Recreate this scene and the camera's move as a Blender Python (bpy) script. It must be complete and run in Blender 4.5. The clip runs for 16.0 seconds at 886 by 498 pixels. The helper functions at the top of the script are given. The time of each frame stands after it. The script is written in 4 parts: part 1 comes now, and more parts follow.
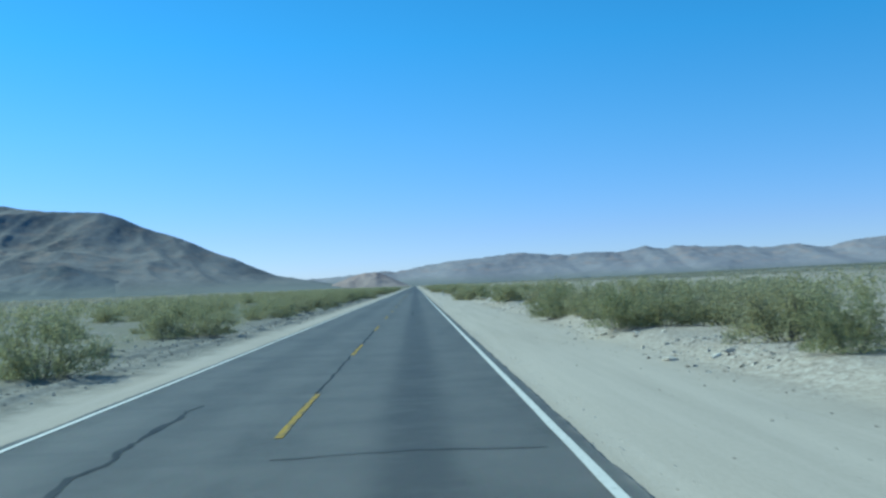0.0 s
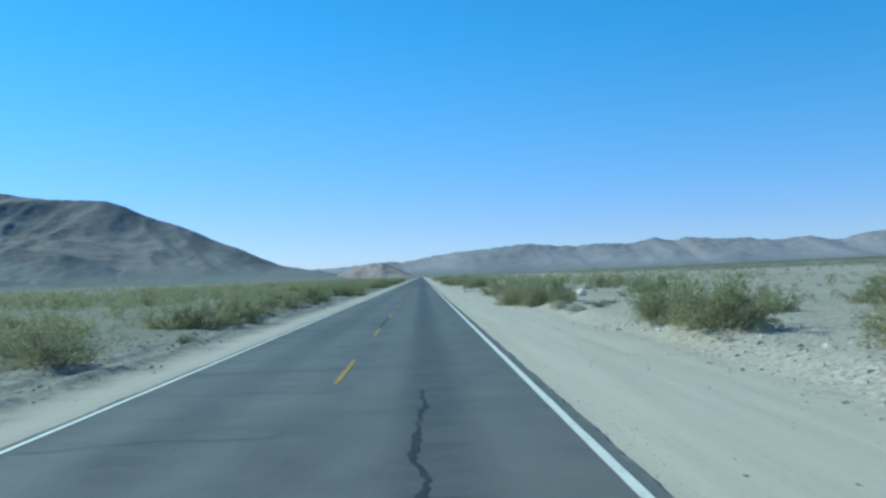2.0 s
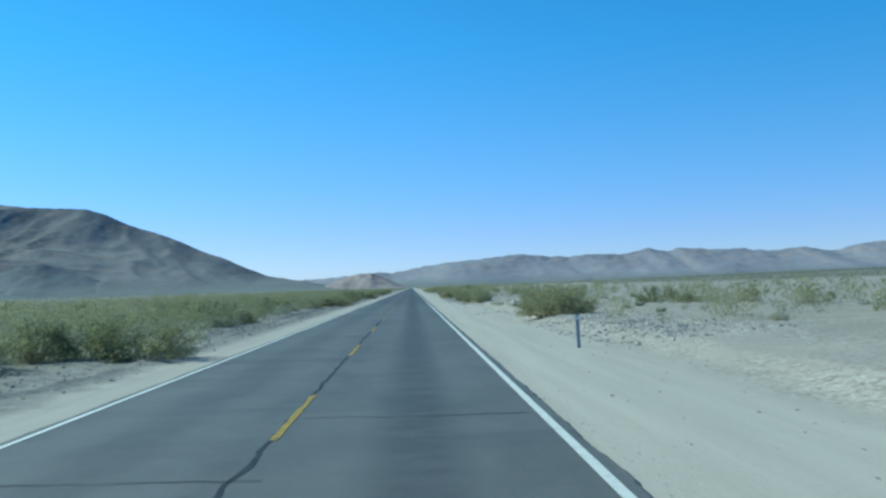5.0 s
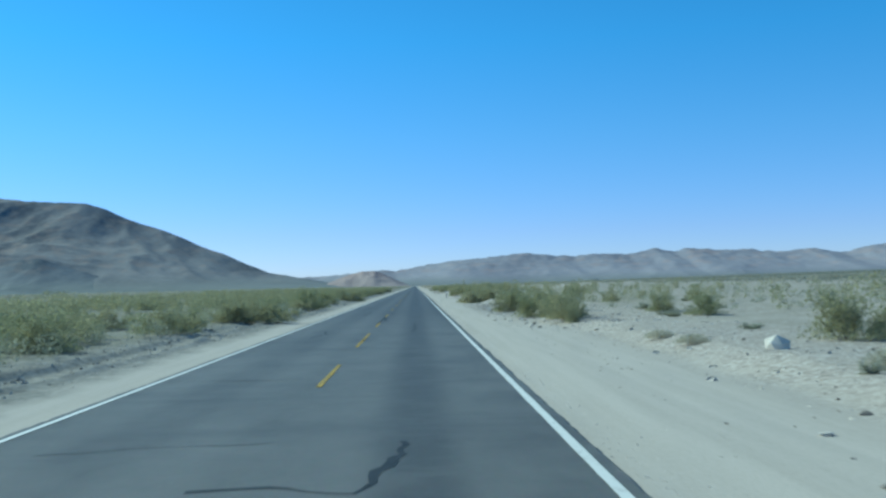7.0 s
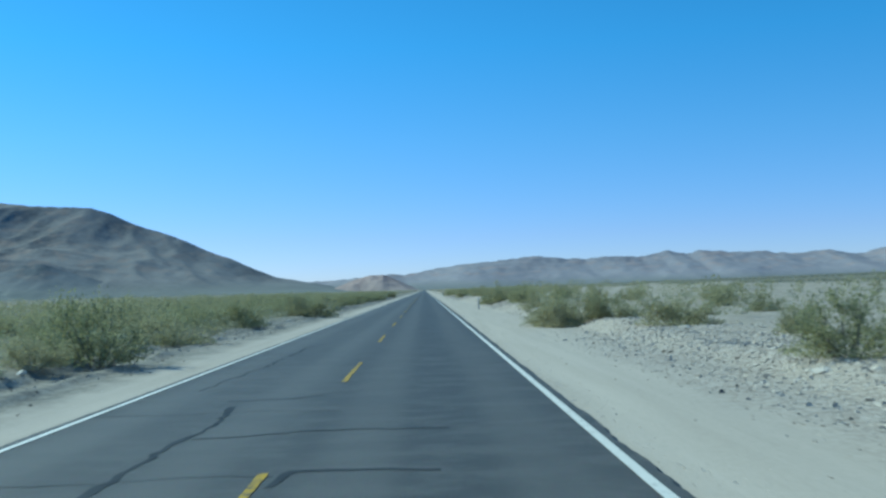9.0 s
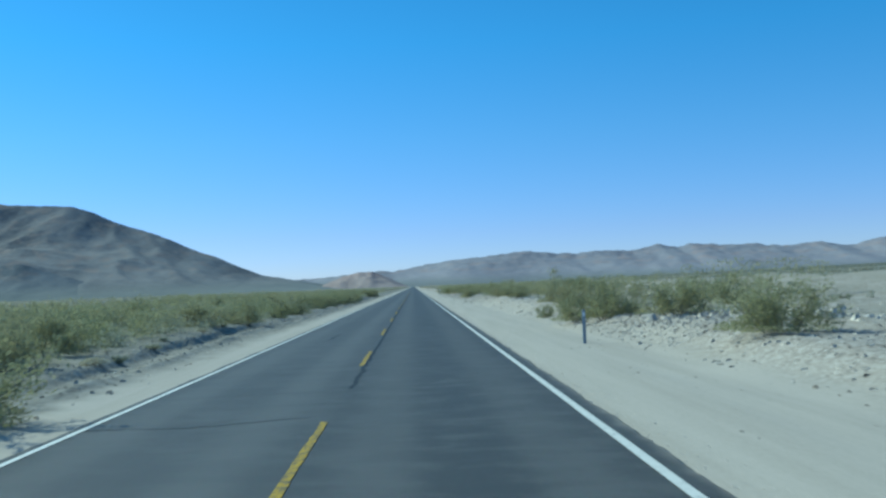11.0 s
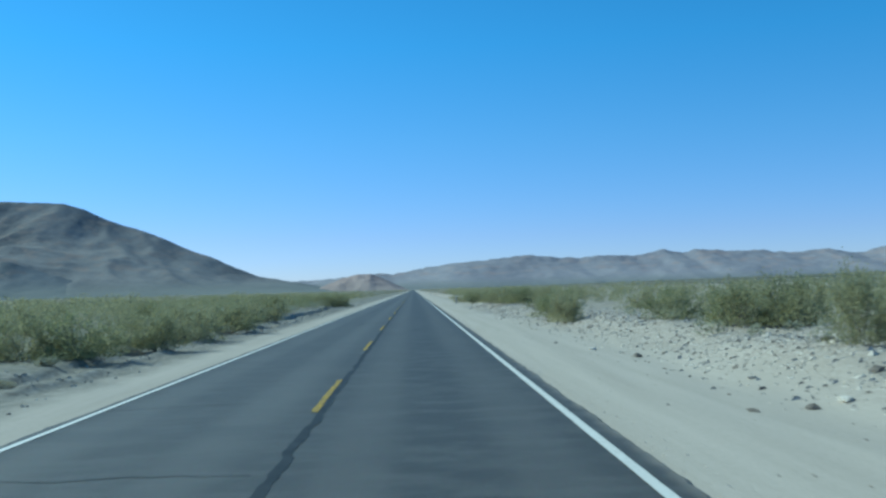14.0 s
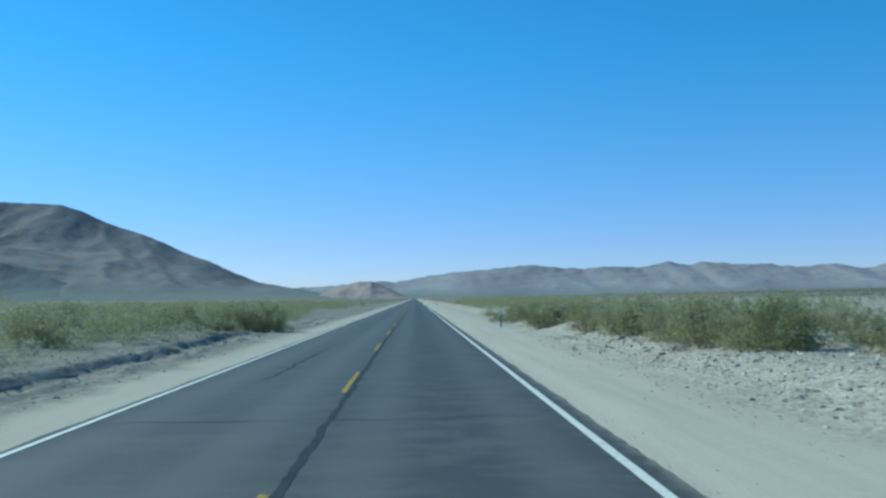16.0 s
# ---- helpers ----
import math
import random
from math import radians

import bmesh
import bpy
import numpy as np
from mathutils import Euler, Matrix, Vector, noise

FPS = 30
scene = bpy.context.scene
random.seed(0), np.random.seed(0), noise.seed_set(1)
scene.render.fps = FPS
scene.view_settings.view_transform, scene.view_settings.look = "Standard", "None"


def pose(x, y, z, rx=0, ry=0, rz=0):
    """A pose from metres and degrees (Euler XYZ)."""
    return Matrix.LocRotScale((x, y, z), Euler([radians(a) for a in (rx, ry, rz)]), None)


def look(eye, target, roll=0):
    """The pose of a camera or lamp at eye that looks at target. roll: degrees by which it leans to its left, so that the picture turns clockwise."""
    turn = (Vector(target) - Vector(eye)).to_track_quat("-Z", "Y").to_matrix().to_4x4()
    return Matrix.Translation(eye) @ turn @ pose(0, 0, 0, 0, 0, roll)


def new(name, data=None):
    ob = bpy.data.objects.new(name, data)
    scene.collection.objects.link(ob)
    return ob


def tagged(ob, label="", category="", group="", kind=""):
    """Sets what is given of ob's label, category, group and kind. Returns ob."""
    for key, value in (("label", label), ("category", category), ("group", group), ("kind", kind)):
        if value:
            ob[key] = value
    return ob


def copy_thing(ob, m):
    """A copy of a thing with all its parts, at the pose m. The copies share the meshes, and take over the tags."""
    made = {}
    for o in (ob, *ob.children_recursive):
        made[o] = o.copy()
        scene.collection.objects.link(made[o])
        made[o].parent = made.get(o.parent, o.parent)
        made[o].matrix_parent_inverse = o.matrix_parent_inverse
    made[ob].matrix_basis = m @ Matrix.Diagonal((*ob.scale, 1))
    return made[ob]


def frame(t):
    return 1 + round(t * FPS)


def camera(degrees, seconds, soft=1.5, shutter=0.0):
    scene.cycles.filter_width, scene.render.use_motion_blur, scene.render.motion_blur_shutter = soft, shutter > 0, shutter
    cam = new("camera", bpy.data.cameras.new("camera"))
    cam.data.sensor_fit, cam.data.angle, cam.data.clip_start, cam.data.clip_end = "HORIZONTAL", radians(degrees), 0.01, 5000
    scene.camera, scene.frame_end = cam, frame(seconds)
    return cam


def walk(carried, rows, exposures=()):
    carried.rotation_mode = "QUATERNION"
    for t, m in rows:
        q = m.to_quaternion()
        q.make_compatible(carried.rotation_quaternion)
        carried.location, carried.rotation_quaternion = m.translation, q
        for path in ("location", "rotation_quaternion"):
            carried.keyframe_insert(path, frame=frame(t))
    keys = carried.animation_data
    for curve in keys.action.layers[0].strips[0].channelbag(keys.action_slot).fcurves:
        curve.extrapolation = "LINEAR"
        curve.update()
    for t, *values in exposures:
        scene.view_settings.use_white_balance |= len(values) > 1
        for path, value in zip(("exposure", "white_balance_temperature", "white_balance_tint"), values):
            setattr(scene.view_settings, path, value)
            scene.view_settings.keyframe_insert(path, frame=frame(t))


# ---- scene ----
# ---- camera ----
SPEED = 27.1
cam = camera(50.0, 16.0, soft=2.6, shutter=0.12)
# seconds, side offset, height, yaw, pitch, roll
ROWS = (
    (0.0, 1.89, 1.95, -1.67, 2.15, 2.16),
    (0.5, 1.93, 2.01, -1.57, 1.84, 2.35),
    (1.0, 1.83, 2.03, -1.42, 1.86, 1.99),
    (1.5, 1.72, 2.04, -1.33, 1.70, 1.50),
    (2.0, 1.73, 2.02, -1.28, 1.62, 1.86),
    (2.5, 1.59, 1.91, -1.39, 2.04, 0.87),
    (3.0, 1.54, 1.88, -1.58, 2.09, 1.11),
    (3.5, 1.58, 1.89, -1.73, 2.28, 1.35),
    (6.0, 1.90, 1.89, -1.90, 2.22, 1.85),
    (6.5, 1.90, 1.87, -1.76, 2.08, 1.62),
    (7.0, 1.87, 1.87, -1.66, 2.18, 1.26),
    (7.5, 1.91, 1.89, -1.45, 2.18, 1.78),
    (8.0, 1.87, 1.84, -1.29, 2.06, 1.82),
    (8.5, 1.81, 1.82, -1.18, 2.56, 1.79),
    (9.0, 1.65, 1.79, -1.11, 2.43, 1.53),
    (11.5, 1.32, 1.94, -1.86, 2.02, 2.22),
    (12.0, 1.35, 2.01, -2.01, 1.72, 1.56),
    (12.5, 1.40, 1.91, -1.98, 1.59, 1.60),
    (13.0, 1.43, 1.83, -1.93, 2.28, 0.83),
    (13.5, 1.49, 1.82, -1.83, 2.47, 0.79),
    (14.0, 1.54, 1.80, -1.77, 2.40, 1.50),
    (14.5, 1.48, 1.92, -1.72, 2.60, 1.06),
    (15.0, 1.47, 1.89, -1.53, 2.07, 0.66),
    (15.5, 1.45, 1.79, -1.55, 2.20, 0.23),
    (16.0, 1.40, 1.80, -1.67, 2.94, 0.55),
)
walk(cam, [(t, pose(x, SPEED * t, h, 90 + p, r, w)) for t, x, h, w, p, r in ROWS],
     exposures=((0.0, 0.22, 5380, -25), (9.0, 0.18, 5380, -25), (12.5, 0.1, 5380, -25), (16.0, 0.12, 5380, -25)))

# ---- daylight ----
SUN_AZ, SUN_EL = radians(-64), radians(39)
world = bpy.data.worlds.new("desert_sky")
scene.world = world
world.use_nodes = True
sky = world.node_tree.nodes.new("ShaderNodeTexSky")
sky.sky_type, sky.sun_disc = "NISHITA", False
sky.sun_elevation, sky.sun_rotation = SUN_EL, SUN_AZ
sky.altitude, sky.air_density, sky.dust_density, sky.ozone_density = 1500, 0.8, 0.6, 0.1
back = world.node_tree.nodes["Background"]
back.inputs["Strength"].default_value = 0.155
# clear dry air: deep blue overhead, paler and dustier down to the horizon
deep = world.node_tree.nodes.new("ShaderNodeMix")
deep.data_type, deep.blend_type = "RGBA", "MULTIPLY"
deep.inputs[0].default_value = 1.0
up = world.node_tree.nodes.new("ShaderNodeTexCoord")
height = world.node_tree.nodes.new("ShaderNodeSeparateXYZ")
tint = world.node_tree.nodes.new("ShaderNodeValToRGB")
world.node_tree.links.new(up.outputs["Generated"], height.inputs[0])
world.node_tree.links.new(height.outputs[2], tint.inputs[0])
for k, (at, col) in enumerate(((0.0, (0.5, 0.465, 0.72)), (0.055, (0.485, 0.48, 0.76)), (0.155, (0.43, 0.605, 0.88)), (0.25, (0.36, 0.69, 1.0)), (0.45, (0.33, 0.7, 1.02)))):
    stop = tint.color_ramp.elements[k] if k < 2 else tint.color_ramp.elements.new(at)
    stop.position, stop.color = at, (*col, 1)
world.node_tree.links.new(tint.outputs[0], deep.inputs[7])
world.node_tree.links.new(sky.outputs[0], deep.inputs[6])
world.node_tree.links.new(deep.outputs[2], back.inputs[0])
sun = new("sun", bpy.data.lights.new("sun", "SUN"))
sun.data.energy, sun.data.angle, sun.data.color = 3.9, radians(0.53), (1.0, 0.945, 0.87)
sun.matrix_world = look((0, 0, 60), (math.sin(-SUN_AZ), -math.cos(SUN_AZ), 60 - math.tan(SUN_EL)))


# ---- materials ----
class Nodes:
    """A small helper to wire one procedural material."""

    def __init__(self, name, rough=0.9, spec=0.3):
        self.m = bpy.data.materials.new(name)
        self.m.use_nodes = True
        self.t = self.m.node_tree
        self.b = self.t.nodes["Principled BSDF"]
        self.b.inputs["Roughness"].default_value = rough
        self.b.inputs["Specular IOR Level"].default_value = spec
        self.pos = self.t.nodes.new("ShaderNodeNewGeometry")

    def link(self, a, b):
        self.t.links.new(a, b)

    def place(self, scale=(1, 1, 1), local=False):
        n = self.t.nodes.new("ShaderNodeMapping")
        n.inputs["Scale"].default_value = scale
        if local:
            c = self.t.nodes.new("ShaderNodeTexCoord")
            self.link(c.outputs["Object"], n.inputs["Vector"])
        else:
            self.link(self.pos.outputs["Position"], n.inputs["Vector"])
        return n.outputs[0]

    def noise(self, scale, detail=6, rough=0.6, stretch=(1, 1, 1), local=False):
        n = self.t.nodes.new("ShaderNodeTexNoise")
        n.inputs["Scale"].default_value = scale
        n.inputs["Detail"].default_value = detail
        n.inputs["Roughness"].default_value = rough
        self.link(self.place(stretch, local), n.inputs["Vector"])
        return n.outputs["Fac"]

    def cells(self, scale, out="Distance", local=False):
        n = self.t.nodes.new("ShaderNodeTexVoronoi")
        n.inputs["Scale"].default_value = scale
        self.link(self.place((1, 1, 1), local), n.inputs["Vector"])
        return n.outputs[out]

    def axis(self, which):
        n = self.t.nodes.new("ShaderNodeSeparateXYZ")
        self.link(self.pos.outputs["Position"], n.inputs[0])
        return n.outputs[which]

    def math(self, op, a, b=0.0, c=0.0):
        n = self.t.nodes.new("ShaderNodeMath")
        n.operation = op
        for k, v in enumerate((a, b, c)):
            if isinstance(v, (int, float)):
                n.inputs[k].default_value = v
            else:
                self.link(v, n.inputs[k])
        return n.outputs[0]

    def ramp(self, fac, *stops):
        n = self.t.nodes.new("ShaderNodeValToRGB")
        e = n.color_ramp.elements
        while len(e) < len(stops):
            e.new(0.5)
        for k, (p, col) in enumerate(stops):
            e[k].position = p
            e[k].color = (*col, 1) if len(col) == 3 else col
        self.link(fac, n.inputs[0])
        return n.outputs[0]

    def step(self, fac, lo, hi, a=0.0, b=1.0):
        n = self.t.nodes.new("ShaderNodeMapRange")
        n.interpolation_type = "SMOOTHSTEP"
        for k, v in zip((1, 2, 3, 4), (lo, hi, a, b)):
            n.inputs[k].default_value = v
        self.link(fac, n.inputs[0])
        return n.outputs[0]

    def mix(self, fac, a, b, mode="MIX"):
        n = self.t.nodes.new("ShaderNodeMix")
        n.data_type, n.blend_type = "RGBA", mode
        for k, v in ((0, fac), (6, a), (7, b)):
            if isinstance(v, (int, float)):
                n.inputs[k].default_value = v
            elif isinstance(v, tuple):
                n.inputs[k].default_value = (*v, 1)
            else:
                self.link(v, n.inputs[k])
        return n.outputs[2]

    def bump(self, height, strength=0.4, dist=0.02):
        n = self.t.nodes.new("ShaderNodeBump")
        n.inputs["Strength"].default_value = strength
        n.inputs["Distance"].default_value = dist
        self.link(height, n.inputs["Height"])
        self.link(n.outputs[0], self.b.inputs["Normal"])

    def done(self, color):
        if isinstance(color, tuple):
            self.b.inputs["Base Color"].default_value = (*color, 1)
        else:
            self.link(color, self.b.inputs["Base Color"])
        return self.m


def sand_material():
    n = Nodes("desert_sand", 0.95, 0.15)
    broad = n.noise(0.08, 5)
    fine = n.noise(9.0, 8, 0.7)
    streak = n.noise(1.2, 5, 0.6, (1.6, 0.06, 1))
    col = n.ramp(broad, (0.3, (0.347, 0.289, 0.23)), (0.7, (0.433, 0.365, 0.295)))
    graded = n.ramp(streak, (0.3, (0.412, 0.35, 0.287)), (0.62, (0.478, 0.409, 0.339)))
    ax = n.math("ABSOLUTE", n.axis(0))
    wobble = n.math("MULTIPLY_ADD", n.noise(0.35, 3), 2.4, ax)
    col = n.mix(n.step(wobble, 8.0, 10.5), graded, col)
    earth = n.math("MULTIPLY", n.step(n.math("MULTIPLY_ADD", n.noise(0.6, 4), 1.6, n.axis(0)), -4.7, -3.7, 1.0, 0.0), n.step(n.noise(0.3, 6, 0.65, (1, 0.35, 1)), 0.3, 0.58, 0.7, 1.0))
    clod = n.noise(3.5, 7, 0.7, (1, 0.6, 1))
    col = n.mix(earth, col, n.ramp(clod, (0.36, (0.1, 0.09, 0.076)), (0.5, (0.19, 0.172, 0.145)), (0.66, (0.32, 0.29, 0.245))))
    grit = n.cells(26.0)
    col = n.mix(n.step(grit, 0.05, 0.45, 0.35, 0.0), col, (0.2, 0.17, 0.14))
    col = n.mix(n.step(fine, 0.35, 0.75, 0.0, 0.32), col, (0.53, 0.46, 0.387))
    # two stretches where the rubble comes down close to the shoulder
    near = n.math("ADD", n.math("MULTIPLY", n.step(n.axis(1), 240, 252), n.step(n.axis(1), 272, 290, 1.7, 0.0)), n.step(n.axis(1), 430, 446, 0.0, 1.3))
    stony = n.math("MULTIPLY", n.step(n.math("ADD", near, n.math("MULTIPLY_ADD", n.noise(0.4, 4), 1.8, n.axis(0))), 8.0, 9.9), n.step(n.noise(0.13, 4), 0.32, 0.58, 0.2, 1.0))
    chip = n.t.nodes.new("ShaderNodeSeparateColor")
    n.link(n.cells(11.0, "Color"), chip.inputs[0])
    chip2 = n.t.nodes.new("ShaderNodeSeparateColor")
    n.link(n.cells(24.0, "Color"), chip2.inputs[0])
    stones = n.ramp(n.math("MULTIPLY_ADD", chip2.outputs[0], 0.45, n.math("MULTIPLY", chip.outputs[0], 0.55)), (0.2, (0.155, 0.132, 0.11)), (0.38, (0.345, 0.285, 0.232)), (0.62, (0.43, 0.36, 0.297)), (0.9, (0.57, 0.51, 0.445)))
    col = n.mix(n.math("MULTIPLY", stony, 0.85), col, stones)
    # dry litter and low growth away from the graded strip
    litter = n.math("MULTIPLY", n.step(n.noise(0.5, 6, 0.65), 0.36, 0.56), n.math("MAXIMUM", n.step(n.axis(0), 11, 15, 0.0, 0.35), n.step(n.axis(0), -9.0, -6.6, 0.85, 0.0)))
    col = n.mix(litter, col, (0.21, 0.19, 0.135))
    # a closed cover of low shrubs on the far plain
    far = n.math("MULTIPLY", n.step(n.noise(0.02, 5), 0.3, 0.6, 0.55, 0.95), n.step(ax, 120, 420))
    far2 = n.math("MAXIMUM", far, n.math("MULTIPLY", n.step(n.axis(1), 900, 1700), n.step(ax, 14, 30, 0, 0.85)))
    far2 = n.math("MAXIMUM", far2, n.step(n.math("MULTIPLY_ADD", n.noise(0.012, 4), 120.0, n.axis(0)), 190, 260, 0, 0.97))
    # pale washes cross the far plain
    wash = n.step(n.noise(0.005, 3, 0.5, (1.0, 0.3, 1.0)), 0.56, 0.64, 1.0, 0.25)
    col = n.mix(n.math("MULTIPLY", far2, wash), col, n.ramp(n.noise(0.05, 6, 0.7), (0.3, (0.08, 0.081, 0.049)), (0.75, (0.152, 0.142, 0.095))))
    n.bump(n.math("ADD", n.math("MULTIPLY", fine, 0.6), n.math("ADD", n.math("MULTIPLY_ADD", n.math("MULTIPLY", stony, chip2.outputs[0]), 0.6, n.math("MULTIPLY", grit, 0.6)), n.math("MULTIPLY_ADD", n.math("MULTIPLY", earth, clod), 0.9, n.math("MULTIPLY", streak, 0.2)))), 0.25, 0.022)
    return n.done(col)


def asphalt_material():
    n = Nodes("aged_asphalt", 0.64, 0.32)
    x = n.axis(0)
    agg = n.cells(55.0, "Color")
    grain = n.noise(60.0, 4, 0.7)
    patch = n.noise(0.25, 6, 0.6, (1.0, 0.35, 1))
    streak = n.noise(2.2, 5, 0.6, (1.0, 0.02, 1))
    blotch = n.noise(0.9, 7, 0.68, (1.0, 0.5, 1))
    col = n.ramp(n.math("MULTIPLY_ADD", blotch, 0.55, n.math("MULTIPLY", patch, 0.5)), (0.4, (0.059, 0.059, 0.057)), (0.54, (0.112, 0.111, 0.106)), (0.72, (0.147, 0.143, 0.136)))
    # the mat is darker further along, most in the eastern half
    darker_mat = n.math("MULTIPLY", n.step(n.axis(1), 222, 262), n.step(n.math("MULTIPLY_ADD", patch, 0.3, x), -0.05, 0.35, 0.65, 0.82))
    col = n.mix(darker_mat, col, (0.03, 0.0295, 0.029))
    # drip band down the middle of the lane, two wheel tracks worn paler
    for centre, half, tone, amount in ((1.85, 0.55, (0.03, 0.03, 0.031), 0.75), (-1.8, 0.5, (0.06, 0.06, 0.06), 0.35),
                                       (0.85, 0.4, (0.149, 0.147, 0.142), 0.3), (2.85, 0.4, (0.138, 0.136, 0.132), 0.25),
                                       (-0.85, 0.4, (0.159, 0.158, 0.153), 0.35), (-2.75, 0.4, (0.159, 0.158, 0.153), 0.35)):
        d = n.math("ABSOLUTE", n.math("SUBTRACT", n.math("MULTIPLY_ADD", streak, 0.35, x), centre + 0.17))
        col = n.mix(n.step(d, 0.12, half + 0.25, amount, 0.0), col, tone)
    col = n.mix(n.step(n.noise(1.6, 6, 0.7, (0.5, 0.9, 1)), 0.44, 0.62, 0.0, 0.5), col, (0.105, 0.104, 0.101))
    across = n.noise(0.8, 6, 0.65, (0.12, 0.7, 1))
    col = n.mix(n.step(across, 0.48, 0.68, 0.0, 0.42), col, (0.05, 0.051, 0.053))
    col = n.mix(n.step(grain, 0.3, 0.75, 0.0, 0.3), col, (0.212, 0.207, 0.196))
    col = n.mix(0.12, col, agg, "OVERLAY")
    # sand blown over the ragged edges
    ax = n.math("ABSOLUTE", x)
    dust = n.math("MULTIPLY", n.step(n.math("MULTIPLY_ADD", n.noise(1.5, 6), 0.35, ax), 3.98, 4.3), 0.5)
    col = n.mix(dust, col, (0.45, 0.4, 0.34))
    n.bump(n.math("ADD", grain, n.cells(55.0)), 0.35, 0.006)
    return n.done(n.mix(1.0, col, (1.04, 0.965, 0.88), "MULTIPLY"))


def paint_material(name, base, worn, wear, start=0.52):
    n = Nodes(name, 0.75, 0.2)
    chips = n.step(n.noise(7.0, 8, 0.75), start, start + 0.14, 0.0, wear)
    tone = n.mix(n.noise(1.3, 4), base, tuple(c * 0.86 for c in base))
    n.bump(n.noise(70.0, 3), 0.3, 0.004)
    return n.done(n.mix(chips, tone, worn))


def tar_material():
    n = Nodes("tar_seal", 0.7, 0.25)
    n.bump(n.noise(30.0, 4), 0.3, 0.005)
    return n.done(n.ramp(n.noise(2.0, 5), (0.3, (0.016, 0.017, 0.018)), (0.7, (0.042, 0.042, 0.043))))


def rock_material(name, dark, light):
    n = Nodes(name, 0.9, 0.25)
    info = n.t.nodes.new("ShaderNodeObjectInfo")
    a = n.ramp(n.noise(3.0, 8, 0.7, local=True), (0.3, dark), (0.7, light))
    tint = n.mix(info.outputs["Random"], (0.8, 0.77, 0.74), (1.15, 1.12, 1.08))
    n.bump(n.noise(11.0, 8, 0.7, local=True), 0.7, 0.03)
    return n.done(n.mix(1.0, a, tint, "MULTIPLY"))


def mountain_material(name, dark, mid, light, band, scrub=0.75):
    n = Nodes(name, 0.95, 0.1)
    big = n.noise(1 / band, 5, 0.55, (1.0, 0.45, 0.8))
    small = n.noise(9 / band, 7, 0.65)
    col = n.ramp(n.math("MULTIPLY_ADD", small, 0.35, n.math("MULTIPLY", big, 0.75)), (0.42, dark), (0.54, mid), (0.7, light))
    # pale wash on gentle slopes, dark varnish on steep faces
    lie = n.t.nodes.new("ShaderNodeSeparateXYZ")
    n.link(n.pos.outputs["Normal"], lie.inputs[0])
    col = n.mix(n.step(lie.outputs[2], 0.9, 0.99, 0.0, 0.3), col, light)
    # scrub climbs the fans at the foot of the slopes
    fan = n.math("MULTIPLY_ADD", big, -30.0, n.axis(2))
    col = n.mix(n.step(fan, -12, 38, scrub, 0.0), col, (0.19, 0.193, 0.175))
    # scattered shrubs, too far off to tell apart
    col = n.mix(n.step(n.cells(30 / band), 0.12, 0.3, 0.22, 0.0), col, (0.17, 0.165, 0.14))
    rust = n.math("MULTIPLY", n.step(n.noise(3.2 / band, 5, 0.6), 0.5, 0.62, 0.0, 0.55), n.step(fan, 20, 60))
    col = n.mix(rust, col, n.mix(1.0, light, (1.02, 0.86, 0.78), "MULTIPLY"))
    n.bump(n.math("MULTIPLY_ADD", small, 0.6, big), 0.35, band * 0.03)
    return n.done(col)


def leaf_material(name, dark, light, dry):
    n = Nodes(name, 0.7, 0.25)
    isl = n.pos.outputs["Random Per Island"]
    info = n.t.nodes.new("ShaderNodeObjectInfo")
    col = n.ramp(isl, (0.0, dark), (0.55, light), (0.9, light), (1.0, dry))
    col = n.mix(n.math("MULTIPLY", info.outputs["Random"], 0.5), col, dry)
    patch = n.noise(0.22, 3)
    col = n.mix(n.step(patch, 0.45, 0.7, 0.0, 0.4), col, dry)
    n.done(col)
    tr = n.t.nodes.new("ShaderNodeBsdfTranslucent")
    n.link(col, tr.inputs["Color"])
    mx = n.t.nodes.new("ShaderNodeMixShader")
    mx.inputs[0].default_value = 0.45
    n.link(n.b.outputs[0], mx.inputs[1])
    n.link(tr.outputs[0], mx.inputs[2])
    n.link(mx.outputs[0], n.t.nodes["Material Output"].inputs[0])
    return n.m


def twig_material(name, dark, light):
    n = Nodes(name, 0.85, 0.2)
    return n.done(n.ramp(n.noise(14.0, 5), (0.3, dark), (0.7, light)))


SAND = sand_material()
ASPHALT = asphalt_material()
WHITE = paint_material("white_road_paint", (0.82, 0.78, 0.72), (0.32, 0.3, 0.28), 0.5)
DULL_WHITE = paint_material("dusty_white_road_paint", (0.7, 0.66, 0.6), (0.32, 0.29, 0.26), 0.7)
YELLOW = paint_material("yellow_road_paint", (0.5, 0.32, 0.035), (0.11, 0.1, 0.08), 0.9, 0.44)
TAR = tar_material()
ROCK = rock_material("granite", (0.3, 0.265, 0.23), (0.53, 0.48, 0.425))
PALE_ROCK = rock_material("pale_quartz", (0.58, 0.515, 0.44), (0.8, 0.735, 0.65))
BROWN_ROCK = rock_material("brown_basalt", (0.12, 0.103, 0.088), (0.25, 0.215, 0.185))
RANGE = mountain_material("range_rock", (0.118, 0.115, 0.121), (0.187, 0.177, 0.178), (0.26, 0.239, 0.23), 170.0)
DARK_HILL = mountain_material("dark_hill_rock", (0.108, 0.114, 0.125), (0.154, 0.157, 0.166), (0.212, 0.208, 0.208), 120.0)
# far range and outcrops: lilac haze of distance mixed into the rock colour
HAZED_RANGE = mountain_material("hazed_range_rock", (0.19, 0.178, 0.205), (0.255, 0.237, 0.261), (0.33, 0.302, 0.314), 260.0)
